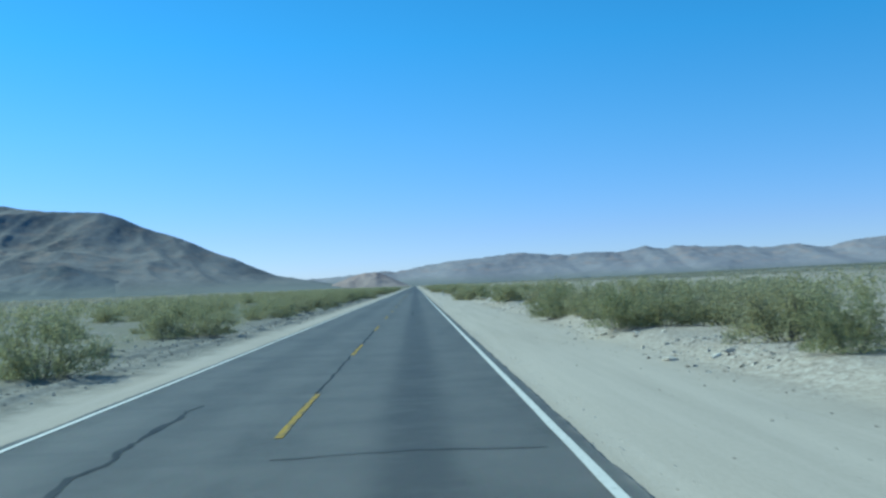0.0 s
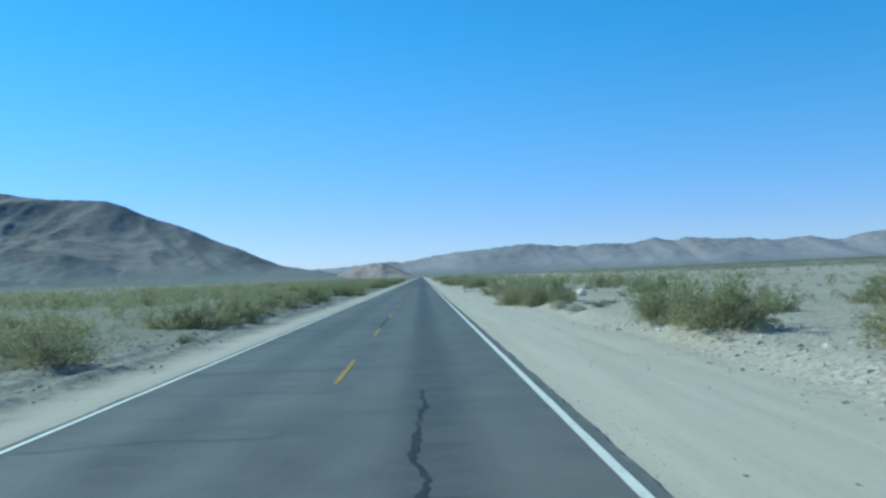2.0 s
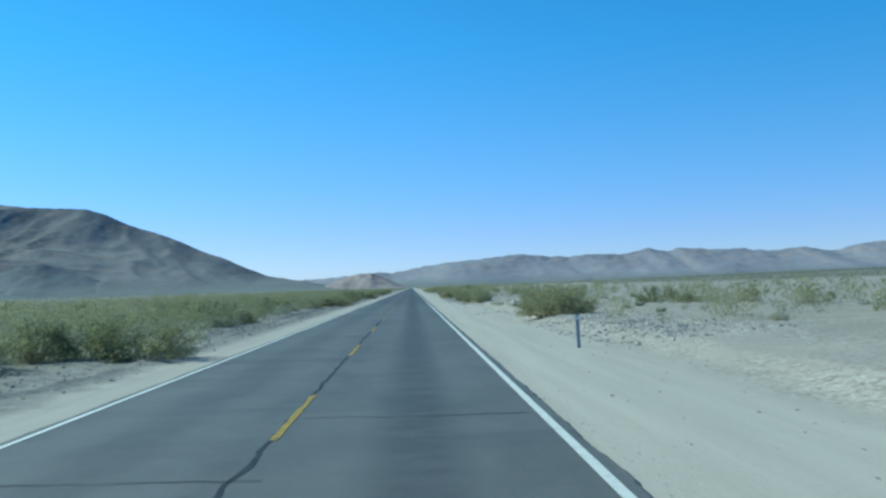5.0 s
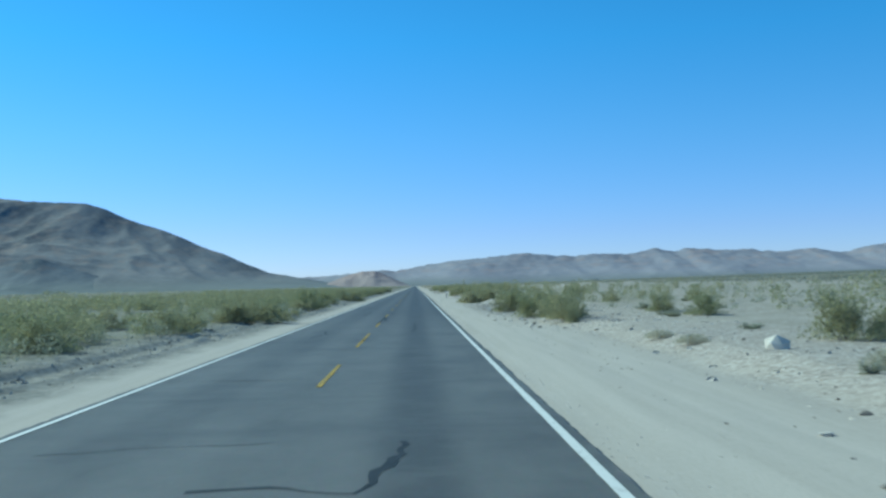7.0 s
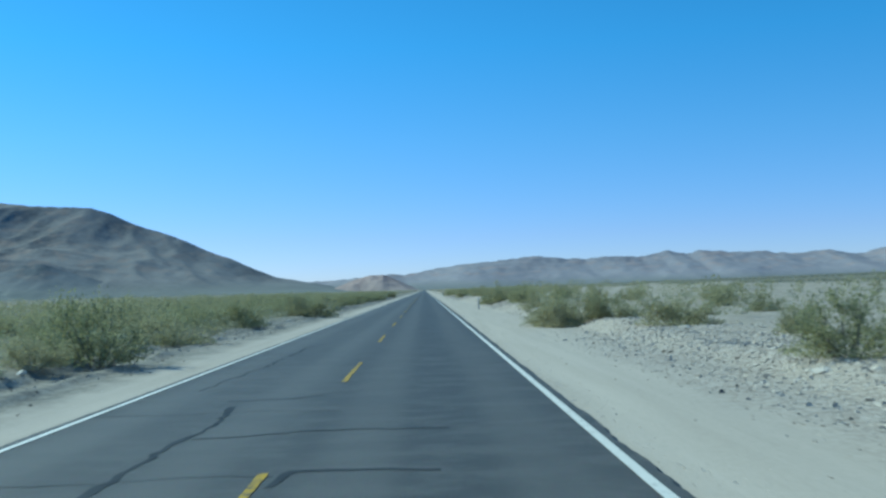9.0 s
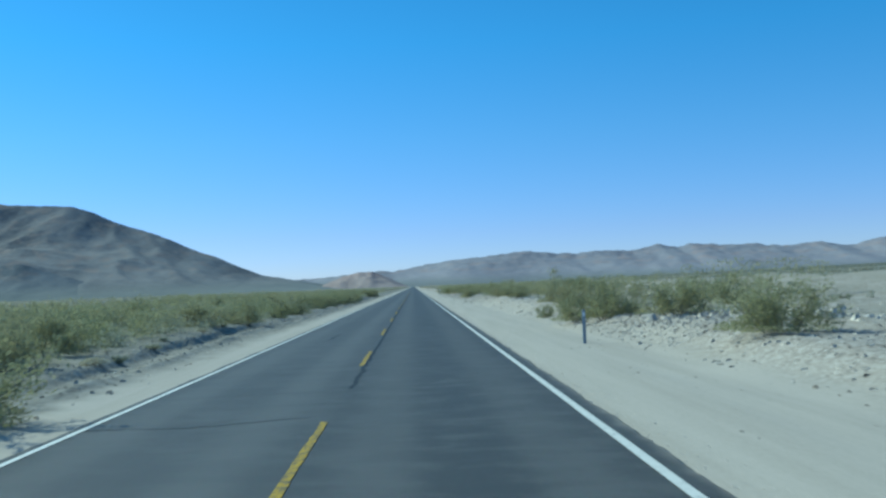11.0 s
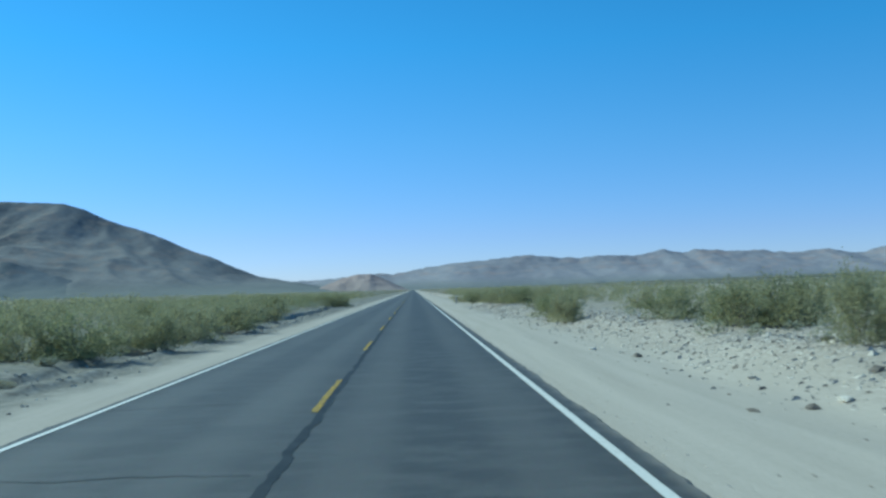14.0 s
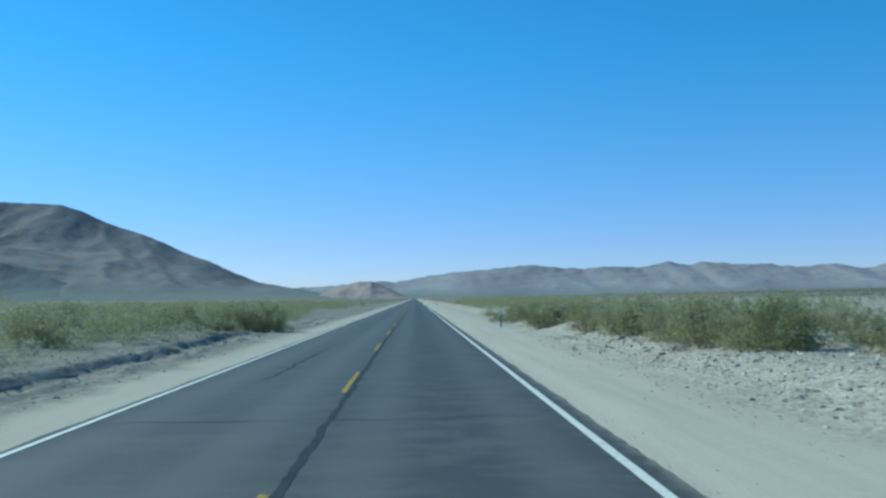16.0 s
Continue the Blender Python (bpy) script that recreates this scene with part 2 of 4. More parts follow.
KNOB = mountain_material("red_brown_rock", (0.29, 0.21, 0.192), (0.35, 0.26, 0.238), (0.41, 0.315, 0.288), 110.0, 0.25)
LEAF = leaf_material("creosote_leaf", (0.212, 0.217, 0.11), (0.318, 0.316, 0.16), (0.465, 0.41, 0.25))
# distance haze painted into the leaf colour, paler and greyer than LEAF
HAZED_LEAF = leaf_material("hazed_creosote_leaf", (0.335, 0.31, 0.23), (0.425, 0.385, 0.29), (0.53, 0.465, 0.36))
DRY_LEAF = leaf_material("dry_brush", (0.36, 0.335, 0.23), (0.5, 0.46, 0.34), (0.58, 0.53, 0.41))
GREY_LEAF = leaf_material("bursage_leaf", (0.25, 0.26, 0.175), (0.345, 0.345, 0.24), (0.44, 0.41, 0.3))
BARK = twig_material("creosote_bark", (0.12, 0.105, 0.09), (0.25, 0.22, 0.19))
STRAW = twig_material("dry_twig", (0.24, 0.19, 0.125), (0.42, 0.35, 0.25))
POST = twig_material("grey_blue_plastic", (0.2, 0.24, 0.29), (0.26, 0.3, 0.35))
REFLECTOR = paint_material("white_reflector", (0.75, 0.77, 0.8), (0.5, 0.5, 0.5), 0.2)


# ---- building helpers ----
def smooth(a, b, v):
    v = min(1.0, max(0.0, (v - a) / (b - a)))
    return v * v * (3 - 2 * v)


def mesh(name, verts, faces, material, shade=False):
    me = bpy.data.meshes.new(name)
    me.from_pydata([tuple(v) for v in verts], [], faces)
    me.materials.append(material)
    if shade:
        me.polygons.foreach_set("use_smooth", [True] * len(me.polygons))
    me.update()
    return me


def part(name, me, parent, label=""):
    ob = new(name, me)
    ob.parent = parent
    return tagged(ob, label)


def tris_mesh(name, q, material):
    """A mesh of separate three-cornered faces; q is an array (n, 3, 3)."""
    count = len(q)
    me = bpy.data.meshes.new(name)
    me.vertices.add(count * 3)
    me.vertices.foreach_set("co", np.ascontiguousarray(q, dtype=np.float32).ravel())
    me.loops.add(count * 3)
    me.loops.foreach_set("vertex_index", np.arange(count * 3, dtype=np.int32))
    me.polygons.add(count)
    me.polygons.foreach_set("loop_start", np.arange(0, count * 3, 3, dtype=np.int32))
    me.materials.append(material)
    me.update(calc_edges=True)
    return me


def tubes(paths, sides=3):
    """Verts and faces of thin tapered tubes; each path is a list of (point, radius)."""
    verts, faces = [], []
    for path in paths:
        base = len(verts)
        for k, (p, r) in enumerate(path):
            a = path[max(0, k - 1)][0]
            b = path[min(len(path) - 1, k + 1)][0]
            d = (b - a).normalized()
            u = d.orthogonal().normalized()
            w = d.cross(u)
            for s in range(sides):
                g = 2 * math.pi * s / sides
                verts.append(p + r * (math.cos(g) * u + math.sin(g) * w))
        for k in range(len(path) - 1):
            for s in range(sides):
                a, b = base + k * sides + s, base + k * sides + (s + 1) % sides
                faces.append((a, b, b + sides, a + sides))
    return verts, faces


def leaf_quads(points, size, rng, flat=0.0, wide=0.5):
    """Small randomly turned four-cornered leaves round the points."""
    n = len(points)
    a = rng.normal(size=(n, 3))
    a[:, 2] *= 1 - flat
    a /= np.linalg.norm(a, axis=1)[:, None] + 1e-9
    b = np.cross(a, rng.normal(size=(n, 3)))
    b /= np.linalg.norm(b, axis=1)[:, None] + 1e-9
    s = (size * rng.uniform(0.6, 1.4, n))[:, None]
    a, b = a * s, b * s * wide
    return np.stack([points - a, points + b, points + a, points - b], axis=1)


# ---- the ground ----
def bank_left(y):
    return -6.9 + 0.9 * noise.noise(Vector((3.1, y * 0.045, 0))) + 0.35 * noise.noise(Vector((7.7, y * 0.23, 0)))


def sharp_cut(y):
    """1 or more where the low step beside the western shoulder is freshly cut, 0 where it has slumped."""
    return max(h * smooth(a - 7, a + 3, y) * smooth(b + 7, b - 3, y) for a, b, h in ((108, 138, 0.4), (205, 225, 0.4), (256, 272, 0.8), (322, 348, 1.35), (398, 418, 0.6), (442, 480, 1.5)))


def berm_right(y):
    return 8.5 + 0.7 * noise.noise(Vector((11.3, y * 0.05, 0))) + 0.3 * noise.noise(Vector((17.1, y * 0.21, 0)))


def fan(x, y):
    """The plain climbs gently towards the eastern range."""
    return 0.015 * max(0.0, x - 140 - 60 * noise.noise(Vector((0.3, y * 0.004, 7)))) if x > 60 else 0.0


def ground_z(x, y):
    ax = abs(x)
    if ax < 3.4:
        return -0.08
    z = -0.055 + 0.05 * smooth(4.0, 5.2, ax)
    z += fan(x, y)
    if y > 1200:
        return z
    if x > 0:
        b = berm_right(y)
        z += (0.29 + 0.16 * noise.noise(Vector((0, y * 0.08, 2)))) * smooth(b - 0.5, b + 1.1, x)
        # clods and small heaps thrown up along the bank
        if 6 < x < 16 and y < 540:
            lump = noise.noise(Vector((x * 1.0, y * 0.62, 41))) + 0.5 * noise.noise(Vector((x * 1.9, y * 0.95, 42)))
            z += 0.02 * max(0.0, lump + 0.15) * smooth(b - 1.3, b + 0.2, x) * smooth(16, 12, x)
        # mounds of gravelly sand, placed and sized to fit the camera's view
        heap = smooth(306, 322, y) * smooth(440, 400, y) + 0.6 * smooth(436, 446, y) * smooth(500, 476, y)
        if heap and x > 6:
            z += heap * smooth(b - 1.6, b + 0.3, x) * (0.26 + 0.16 * noise.noise(Vector((x * 0.3, y * 0.22, 35))) + 0.035 * noise.noise(Vector((x * 0.9, y * 0.8, 36))))
        if x > 14:
            z += smooth(325, 345, y) * smooth(425, 395, y) * smooth(15, 24, x) * smooth(60, 42, x) * max(0.0, 0.7 + 1.25 * noise.noise(Vector((x * 0.11, y * 0.09, 33))))
    else:
        b = bank_left(y)
        # the grader cut a low step, sharp in some stretches and worn down in others
        cut = 0.12 + 0.15 * sharp_cut(y) + 0.08 * noise.noise(Vector((5, y * 0.06, 2))) + 0.1 * noise.noise(Vector((2, y * 0.6, 2)))
        edge = b + 0.3 * noise.noise(Vector((x * 0.5, y * 0.7, 12))) + 0.16 * noise.noise(Vector((x * 1.2, y * 2.1, 14)))
        z += max(0.05, cut) * (0.75 * smooth(edge + 0.12, edge - 0.22, x) + 0.25 * smooth(b, b - 1.2, x))
        z += 0.17 * math.exp(-((x - b - 0.9) / 0.2) ** 2) * max(0, 0.5 + noise.noise(Vector((9, y * 0.35, 1))))
    rough = smooth(6.0, 9.5, ax)
    z += rough * (0.1 * noise.noise(Vector((x * 0.35, y * 0.35, 0))) + 0.012 * noise.noise(Vector((x * 1.1, y * 0.9, 4))))
    z += (1 - rough) * 0.018 * noise.noise(Vector((x * 1.7, y * 0.3, 8)))
    z += smooth(12, 40, ax) * 0.35 * noise.noise(Vector((x * 0.05, y * 0.05, 6)))
    return z


def build_ground():
    xs = [0.0, 3.3, 3.45, 3.7, 3.95, 4.2, 4.5, 4.9]
    while xs[-1] < 14:
        xs.append(xs[-1] + 0.32)
    while xs[-1] < 6000:
        xs.append(xs[-1] * 1.1 + 0.1)
    fine = [-8.6 + 0.11 * k for k in range(30)]
    east = [5.6 + 0.17 * k for k in range(44)]
    xs = sorted([-v for v in xs[1:] if not 5.3 < v < 8.7] + fine) + sorted([v for v in xs if not 5.5 < v < 13.1] + east)
    ys = [-60.0]
    while ys[-1] < 520:
        ys.append(ys[-1] + 0.6)
    while ys[-1] < 4985:
        ys.append(ys[-1] + max(1.0, (ys[-1] - 480) * 0.05))
    ys[-1] = 4990.0
    verts = [(x, y, ground_z(x, y)) for y in ys for x in xs]
    w = len(xs)
    faces = [(j * w + i, j * w + i + 1, (j + 1) * w + i + 1, (j + 1) * w + i) for j in range(len(ys) - 1) for i in range(w - 1)]
    ob = new("ground", mesh("ground", verts, faces, SAND, True))
    return tagged(ob, "pale sandy desert ground with a graded shoulder and low stony banks", "ground", kind="structure")


build_ground()


# ---- the road ----
def drift(y):
    """The western edge of the road comes in a little after the first hundred metres."""
    return 0.11 * smooth(100, 190, y)


def widen(y):
    """The eastern edge of the mat, ragged and not quite parallel to its line."""
    return -0.04 * smooth(105, 135, y) + 0.12 * smooth(262, 318, y)


def strip(x0, x1, y0, y1, z, step=0.0, rag0=0.0, rag1=0.0, seed=0.0, thick=0.0):
    """A long flat strip along the road with ragged sides, and a skirt where thick."""
    n = max(1, int((y1 - y0) / step)) if step else 1
    verts, faces = [], []
    for k in range(n + 1):
        y = y0 + (y1 - y0) * k / n
        side = drift(y)
        a = x0 + (side if x0 < -3 else 0) + rag0 * (0.6 * noise.noise(Vector((seed, y * 0.5, 0))) + 0.5 * noise.noise(Vector((seed, y * 3.1, 7))))
        b = x1 + (side if x1 < -3 else widen(y) if x1 > 3.8 else 0) + rag1 * (0.6 * noise.noise(Vector((seed + 40, y * 0.5, 0))) + 0.5 * noise.noise(Vector((seed + 40, y * 3.1, 7))))
        row = [(a, y, z), (b, y, z)]
        if thick:
            row = [(a - 0.1, y, z - thick), (a, y, z - 0.012), (a + 0.03, y, z), (b - 0.03, y, z), (b, y, z - 0.012), (b + 0.1, y, z - thick)]
        verts += row
    w = 6 if thick else 2
    for k in range(n):
        for i in range(w - 1):
            faces.append((k * w + i, k * w + i + 1, (k + 1) * w + i + 1, (k + 1) * w + i))
    return verts, faces


def join(*pieces):
    verts, faces = [], []
    for v, f in pieces:
        k = len(verts)
        verts += v
        faces += [tuple(i + k for i in q) for q in f]
    return verts, faces


EDGE_R, EDGE_L = 3.66, -3.55
v, f = join(strip(-3.76, 3.92, -60, 560, 0.0, 0.22, 0.08, 0.08, 1.0, 0.1), strip(-3.76, 3.92, 560, 4980, 0.0, 40, 0, 0, 1.0, 0.12))
road = tagged(new("road", mesh("road", v, f, ASPHALT)), "worn grey two-lane asphalt road with sealed cracks", "road", kind="structure")
v, f = join(strip(EDGE_R - 0.062, EDGE_R + 0.062, -60, 520, 0.008, 0.5, 0.012, 0.012, 3.0), strip(EDGE_R - 0.062, EDGE_R + 0.062, 520, 4970, 0.008))
part("edge_line", mesh("edge_line", v, f, DULL_WHITE), road, "solid dusty white painted edge line")
v, f = join(strip(EDGE_L - 0.048, EDGE_L + 0.048, -60, 520, 0.008, 0.5, 0.012, 0.012, 5.0), strip(EDGE_L - 0.048, EDGE_L + 0.048, 520, 4970, 0.008))
part("edge_line", mesh("edge_line", v, f, WHITE), road, "solid white painted edge line")

DASH = 5.1
v, f = strip(-0.052, 0.052, -DASH, 0, 0.008, 0.12, 0.03, 0.03, 9.0)
dash_mesh = mesh("centre_dash", v, f, YELLOW)
ends = [17.8 - 30 + 15.0 * k for k in range(17)] + [224.4 + 14.54 * k for k in range(150)]
for y in ends:
    part("centre_dash", dash_mesh, road).location = (0, y, 0)

def crack(points, width, seed, wander=1.0):
    """A poured tar seal that wanders along the points (x, y)."""
    rng = random.Random(seed)
    line = []
    for (ax, ay), (bx, by) in zip(points, points[1:]):
        n = max(2, int(math.hypot(bx - ax, by - ay) / 0.22))
        for k in range(n):
            line.append((ax + (bx - ax) * k / n, ay + (by - ay) * k / n))
    line.append(points[-1])
    verts, faces = [], []
    for k, (x, y) in enumerate(line):
        u, w0 = x, y
        x += wander * (0.17 * noise.noise(Vector((seed, w0 * 0.9, u * 0.9))) + 0.09 * noise.noise(Vector((seed + 3, w0 * 3.7, u * 3.7))))
        y += wander * (0.3 * noise.noise(Vector((seed + 9, w0 * 0.7, u * 0.7))) + 0.1 * noise.noise(Vector((seed + 5, w0 * 3.1, u * 3.1))))
        a, b = line[max(0, k - 1)], line[min(len(line) - 1, k + 1)]
        d = Vector((b[0] - a[0], b[1] - a[1])).normalized()
        w = width * (0.55 + (0.35 + 0.4 * (wander == 1.0)) * noise.noise(Vector((seed, w0 * 1.1, u * 1.1))) + 0.25 * rng.random()) / 2
        w = max(0.008, w)
        verts += [(x - d.y * w, y + d.x * w, 0.004), (x + d.y * w, y - d.x * w, 0.004)]
        if k:
            i = 2 * k
            faces.append((i - 2, i - 1, i + 1, i))
    part("tar_seal", mesh("tar_seal", verts, faces, TAR), road, "black poured crack seal")


# the joint along the centre line
for y0, y1, w in ((14, 29, 0.07), (29, 44, 0.12), (92, 103, 0.11), (138, 172, 0.1), (172, 196, 0.13), (236, 252, 0.14), (316, 352, 0.13), (352, 380, 0.14), (380, 428, 0.17), (428, 475, 0.16), (475, 560, 0.14)):
    side = 0.1 if y0 > 300 else -0.04
    crack([(side, y0), (side + 0.02, (y0 + y1) / 2), (side, y1)], w, y0, 0.35)
# wandering cracks
for pts, w in (([(-1.85, 9.0), (-1.8, 11.4), (-2.0, 14.4), (-1.9, 16.8)], 0.14),
               ([(-0.2, 8.8), (-1.7, 9.3)], 0.1),
               ([(1.75, 62.5), (1.65, 65), (1.62, 67), (1.7, 71)], 0.12),
               ([(-0.3, 198.5), (0.4, 198.6), (1.35, 198.5), (1.58, 199.8), (1.62, 201.2)], 0.12),
               ([(1.75, 228), (1.85, 232), (1.8, 238)], 0.08),
               ([(-2.1, 225.5), (-2.0, 226.9), (-1.75, 228), (-2.05, 231)], 0.12),
               ([(0.15, 241), (0.2, 243.4), (0.0, 246.5)], 0.16),
               ([(-1.5, 251.6), (-1.43, 253.2), (-1.45, 254.6), (-1.35, 256.0), (-1.37, 257.6), (-1.47, 259.3)], 0.14),
               ([(-1.3, 256.0), (-0.2, 256.2), (1.0, 256.3), (1.9, 256.2)], 0.1),
               ([(0.1, 252.9), (0.34, 253.6), (1.2, 253.75), (1.8, 253.6)], 0.12),
               ([(-1.6, 260), (0.0, 260.6)], 0.07),
               ([(-1.9, 333.5), (-1.8, 335.4), (-1.8, 337.5)], 0.12),
               ([(-2.65, 355.5), (-2.75, 357.5), (-2.8, 360)], 0.08),
               ([(-2.3, 429.4), (-2.0, 429.8), (-1.7, 430.4), (-1.3, 430.8), (-1.28, 431.7), (-0.85, 431.5), (-0.4, 431.5)], 0.17),
               ([(-1.3, 430.8), (-1.05, 430.65), (-0.65, 430.55)], 0.12),
               ([(-3.3, 92.5), (-2.3, 92.7), (-2.0, 92.9), (-0.8, 92.85), (-0.5, 93.3), (0.1, 93.3)], 0.09),
               ([(-1.95, 455), (-1.9, 460), (-1.8, 469)], 0.1),
               ([(-2.6, 262), (-2.3, 268), (-2.2, 276)], 0.07)):
    crack(pts, w, pts[0][1])
# cracks across
rng = random.Random(5)
y = 4.0
while y < 540:
    y += rng.uniform(3.5, 9.5)
    a, b = rng.choice(((-3.4, 3.5), (-3.4, -0.2), (-3.4, 0.3), (-3.3, 1.5), (-2.6, 0.1), (0.1, 3.4), (-3.4, -1.2)))
    skew = rng.uniform(-0.5, 0.5)
    crack([(a, y), ((a + b) / 2, y + skew * 0.5 + rng.uniform(-0.15, 0.15)), (b, y + skew)], rng.choice((0.022, 0.03, 0.05)), y)


# ---- mountains ----
def crest_at(points, x):
    if x <= points[0][0]:
        return points[0][1]
    for (a, za), (b, zb) in zip(points, points[1:]):
        if x <= b:
            return za + (zb - za) * (x - a) / (b - a)
    return points[-1][1]


def ridge(x, y, scale, seed):
    """Ridged noise from 0 (gully) to 1 (spur)."""
    s, amp, total = 0.0, 0.5, 0.0
    for k in range(5):
        n = 1 - abs(noise.noise(Vector((x / scale + seed, y / scale, seed * 1.7))))
        s += amp * n * n
        total += amp
        scale *= 0.48
        amp *= 0.45
    return s / total


def mountain(name, label, points, y_foot, y_crest, x_step, rows, rough, scale, seed, material, jag=0.0, slant=0.0, comb=0.5, peak=0.0, parent=None, lift=0.0):
    """A range with its crest line at y_crest, spurs running down towards y_foot."""
    verts, faces = [], []
    x0, x1 = points[0][0], points[-1][0]
    n = int((x1 - x0) / x_step)
    for j in range(rows + 5):
        v = (j if j <= rows else j - 1) / rows
        back = j > rows
        for i in range(n + 1):
            x = x0 + (x1 - x0) * i / n
            y = y_foot + (y_crest - y_foot) * v
            top = crest_at(points, x)
            top += jag * (noise.noise(Vector((x / 45, y / 70, seed))) + 0.6 * noise.noise(Vector((x / 18, y / 30, seed + 3))))
            if not back:
                # broad spurs come down from the crest with gullies between them, over a concave foot
                down = y_crest - y
                u = x - slant * (x - peak) * down / scale + 0.35 * scale * noise.noise(Vector((x / scale * 0.8, y / scale * 0.8, seed)))
                r = ridge(u, y * comb, scale, seed)
                h = 0.55 * v + 0.45 * v ** 1.6
                h += (r - 0.62) * rough * 2.2 * v ** 0.8 * (1 - v) ** 0.7
                z = top * max(0.0, h) * smooth(0, 0.12, v)
            else:
                z = top * (1 - (v - 1) * rows / 4 * 0.9)
            verts.append((x, y, lift + (z - 3 + 3 * min(1, v * 4) if v < 0.25 else z)))
    w = n + 1
    for j in range(rows + 4):
        if j == rows:
            continue
        for i in range(n):
            faces.append((j * w + i, j * w + i + 1, (j + 1) * w + i + 1, (j + 1) * w + i))
    ob = new(name, mesh(name, verts, faces, material, True))
    if parent:
        ob.parent = parent
        return tagged(ob, label)
    return tagged(ob, label, "mountain", "desert mountains")


LEFT_CREST = ((-3600, 330), (-2700, 390), (-1900, 372), (-1511, 351), (-1388, 330), (-1286, 321), (-1140, 313), (-1073, 292), (-986, 252), (-890, 219),
              (-813, 191), (-736, 152), (-659, 125), (-582, 88), (-505, 56), (-447, 46), (-370, 34), (-293, 18), (-200, 0))
left_range = mountain("mountain_range", "high grey-brown rocky desert range with eroded gullies", LEFT_CREST, 2650, 3525, 9, 110, 0.36, 300, 2.3, RANGE, jag=2.5, slant=0.22, comb=0.5, peak=-1350)
FAR_CREST = ((-3400, 60), (-900, 45), (-636, 53), (-498, 55), (-388, 63), (-277, 71), (-166, 84), (-97, 76), (28, 99), (181, 120), (431, 141), (529, 152), (654, 141),
             (779, 132), (919, 142), (1059, 136), (1200, 163), (1297, 143), (1354, 161), (1535, 148), (1676, 148), (1816, 133), (2000, 148), (2139, 122), (2291, 157),
             (2600, 180), (3400, 150), (4600, 170))
far_range = mountain("mountain_range", "pale lilac-grey far desert range with a jagged crest, tinted with painted haze", FAR_CREST, 4150, 4890, 14, 60, 0.26, 460, 6.1, HAZED_RANGE, jag=6, slant=0.08, comb=0.45, peak=500)
mountain("hill", "low rounded red-brown hill beside the road's end", ((-330, 0), (-281, 21), (-225, 42), (-178, 54), (-131, 55), (-85, 35), (-48, 17), (-10, 0)), 3230, 3400, 5, 30, 0.4, 80, 4.4, KNOB, jag=1)
mountain("foothill", "dark rounded foothill in front of the range", ((-1500, 0), (-1300, 60), (-1173, 80), (-1111, 97), (-1056, 101), (-971, 72), (-862, 41), (-760, 0)), 2620, 2900, 8, 34, 0.3, 160, 7.9, DARK_HILL, jag=2, parent=left_range)
mountain("hill", "small dark outlying hill on the plain", ((-1500, 0), (-1250, 42), (-1100, 36), (-989, 27), (-936, 18), (-856, 6), (-820, 0)), 2180, 2300, 8, 16, 0.4, 90, 9.2, DARK_HILL, jag=1)


mountain("outcrop", "low dark rock outcrop at the foot of the slope", ((1270, 0), (1310, 9), (1359, 16), (1410, 11), (1470, 0)), 4040, 4090, 6, 12, 0.3, 30, 12.2, HAZED_RANGE, jag=1, parent=far_range, lift=20)
mountain("outcrop", "small dark rock outcrop at the foot of the slope", ((690, 0), (712, 6), (740, 8), (775, 0)), 4060, 4085, 5, 8, 0.3, 30, 13.7, HAZED_RANGE, jag=1, parent=far_range, lift=9)


# ---- shrubs ----
def stem_path(start, direction, length, radius, bend, rng, steps=5):
    p, d, path = Vector(start), Vector(direction).normalized(), []
    for k in range(steps + 1):
        path.append((p.copy(), max(0.002, radius * (1 - 0.85 * k / steps))))
        d = (d + Vector((rng.uniform(-1, 1), rng.uniform(-1, 1), rng.uniform(-0.3, 0.6))) * bend).normalized()
        p = p + d * (length / steps)
    return path


def along(path, u):
    k = min(len(path) - 2, int(u * (len(path) - 1)))
    w = u * (len(path) - 1) - k
    return path[k][0].lerp(path[k + 1][0], w)


def sprays_of(points, towards, size, wide, rng):
    """Slender three-cornered leaf sprays that point loosely away from the root."""
    n = len(points)
    a = towards + rng.normal(size=(n, 3)) * 0.75
    a /= np.linalg.norm(a, axis=1)[:, None] + 1e-9
    b = np.cross(a, rng.normal(size=(n, 3)))
    b /= np.linalg.norm(b, axis=1)[:, None] + 1e-9
    s = (size * rng.uniform(0.5, 1.5, n))[:, None]
    return np.stack([points - a * s, points + b * s * wide, points + a * s], axis=1)


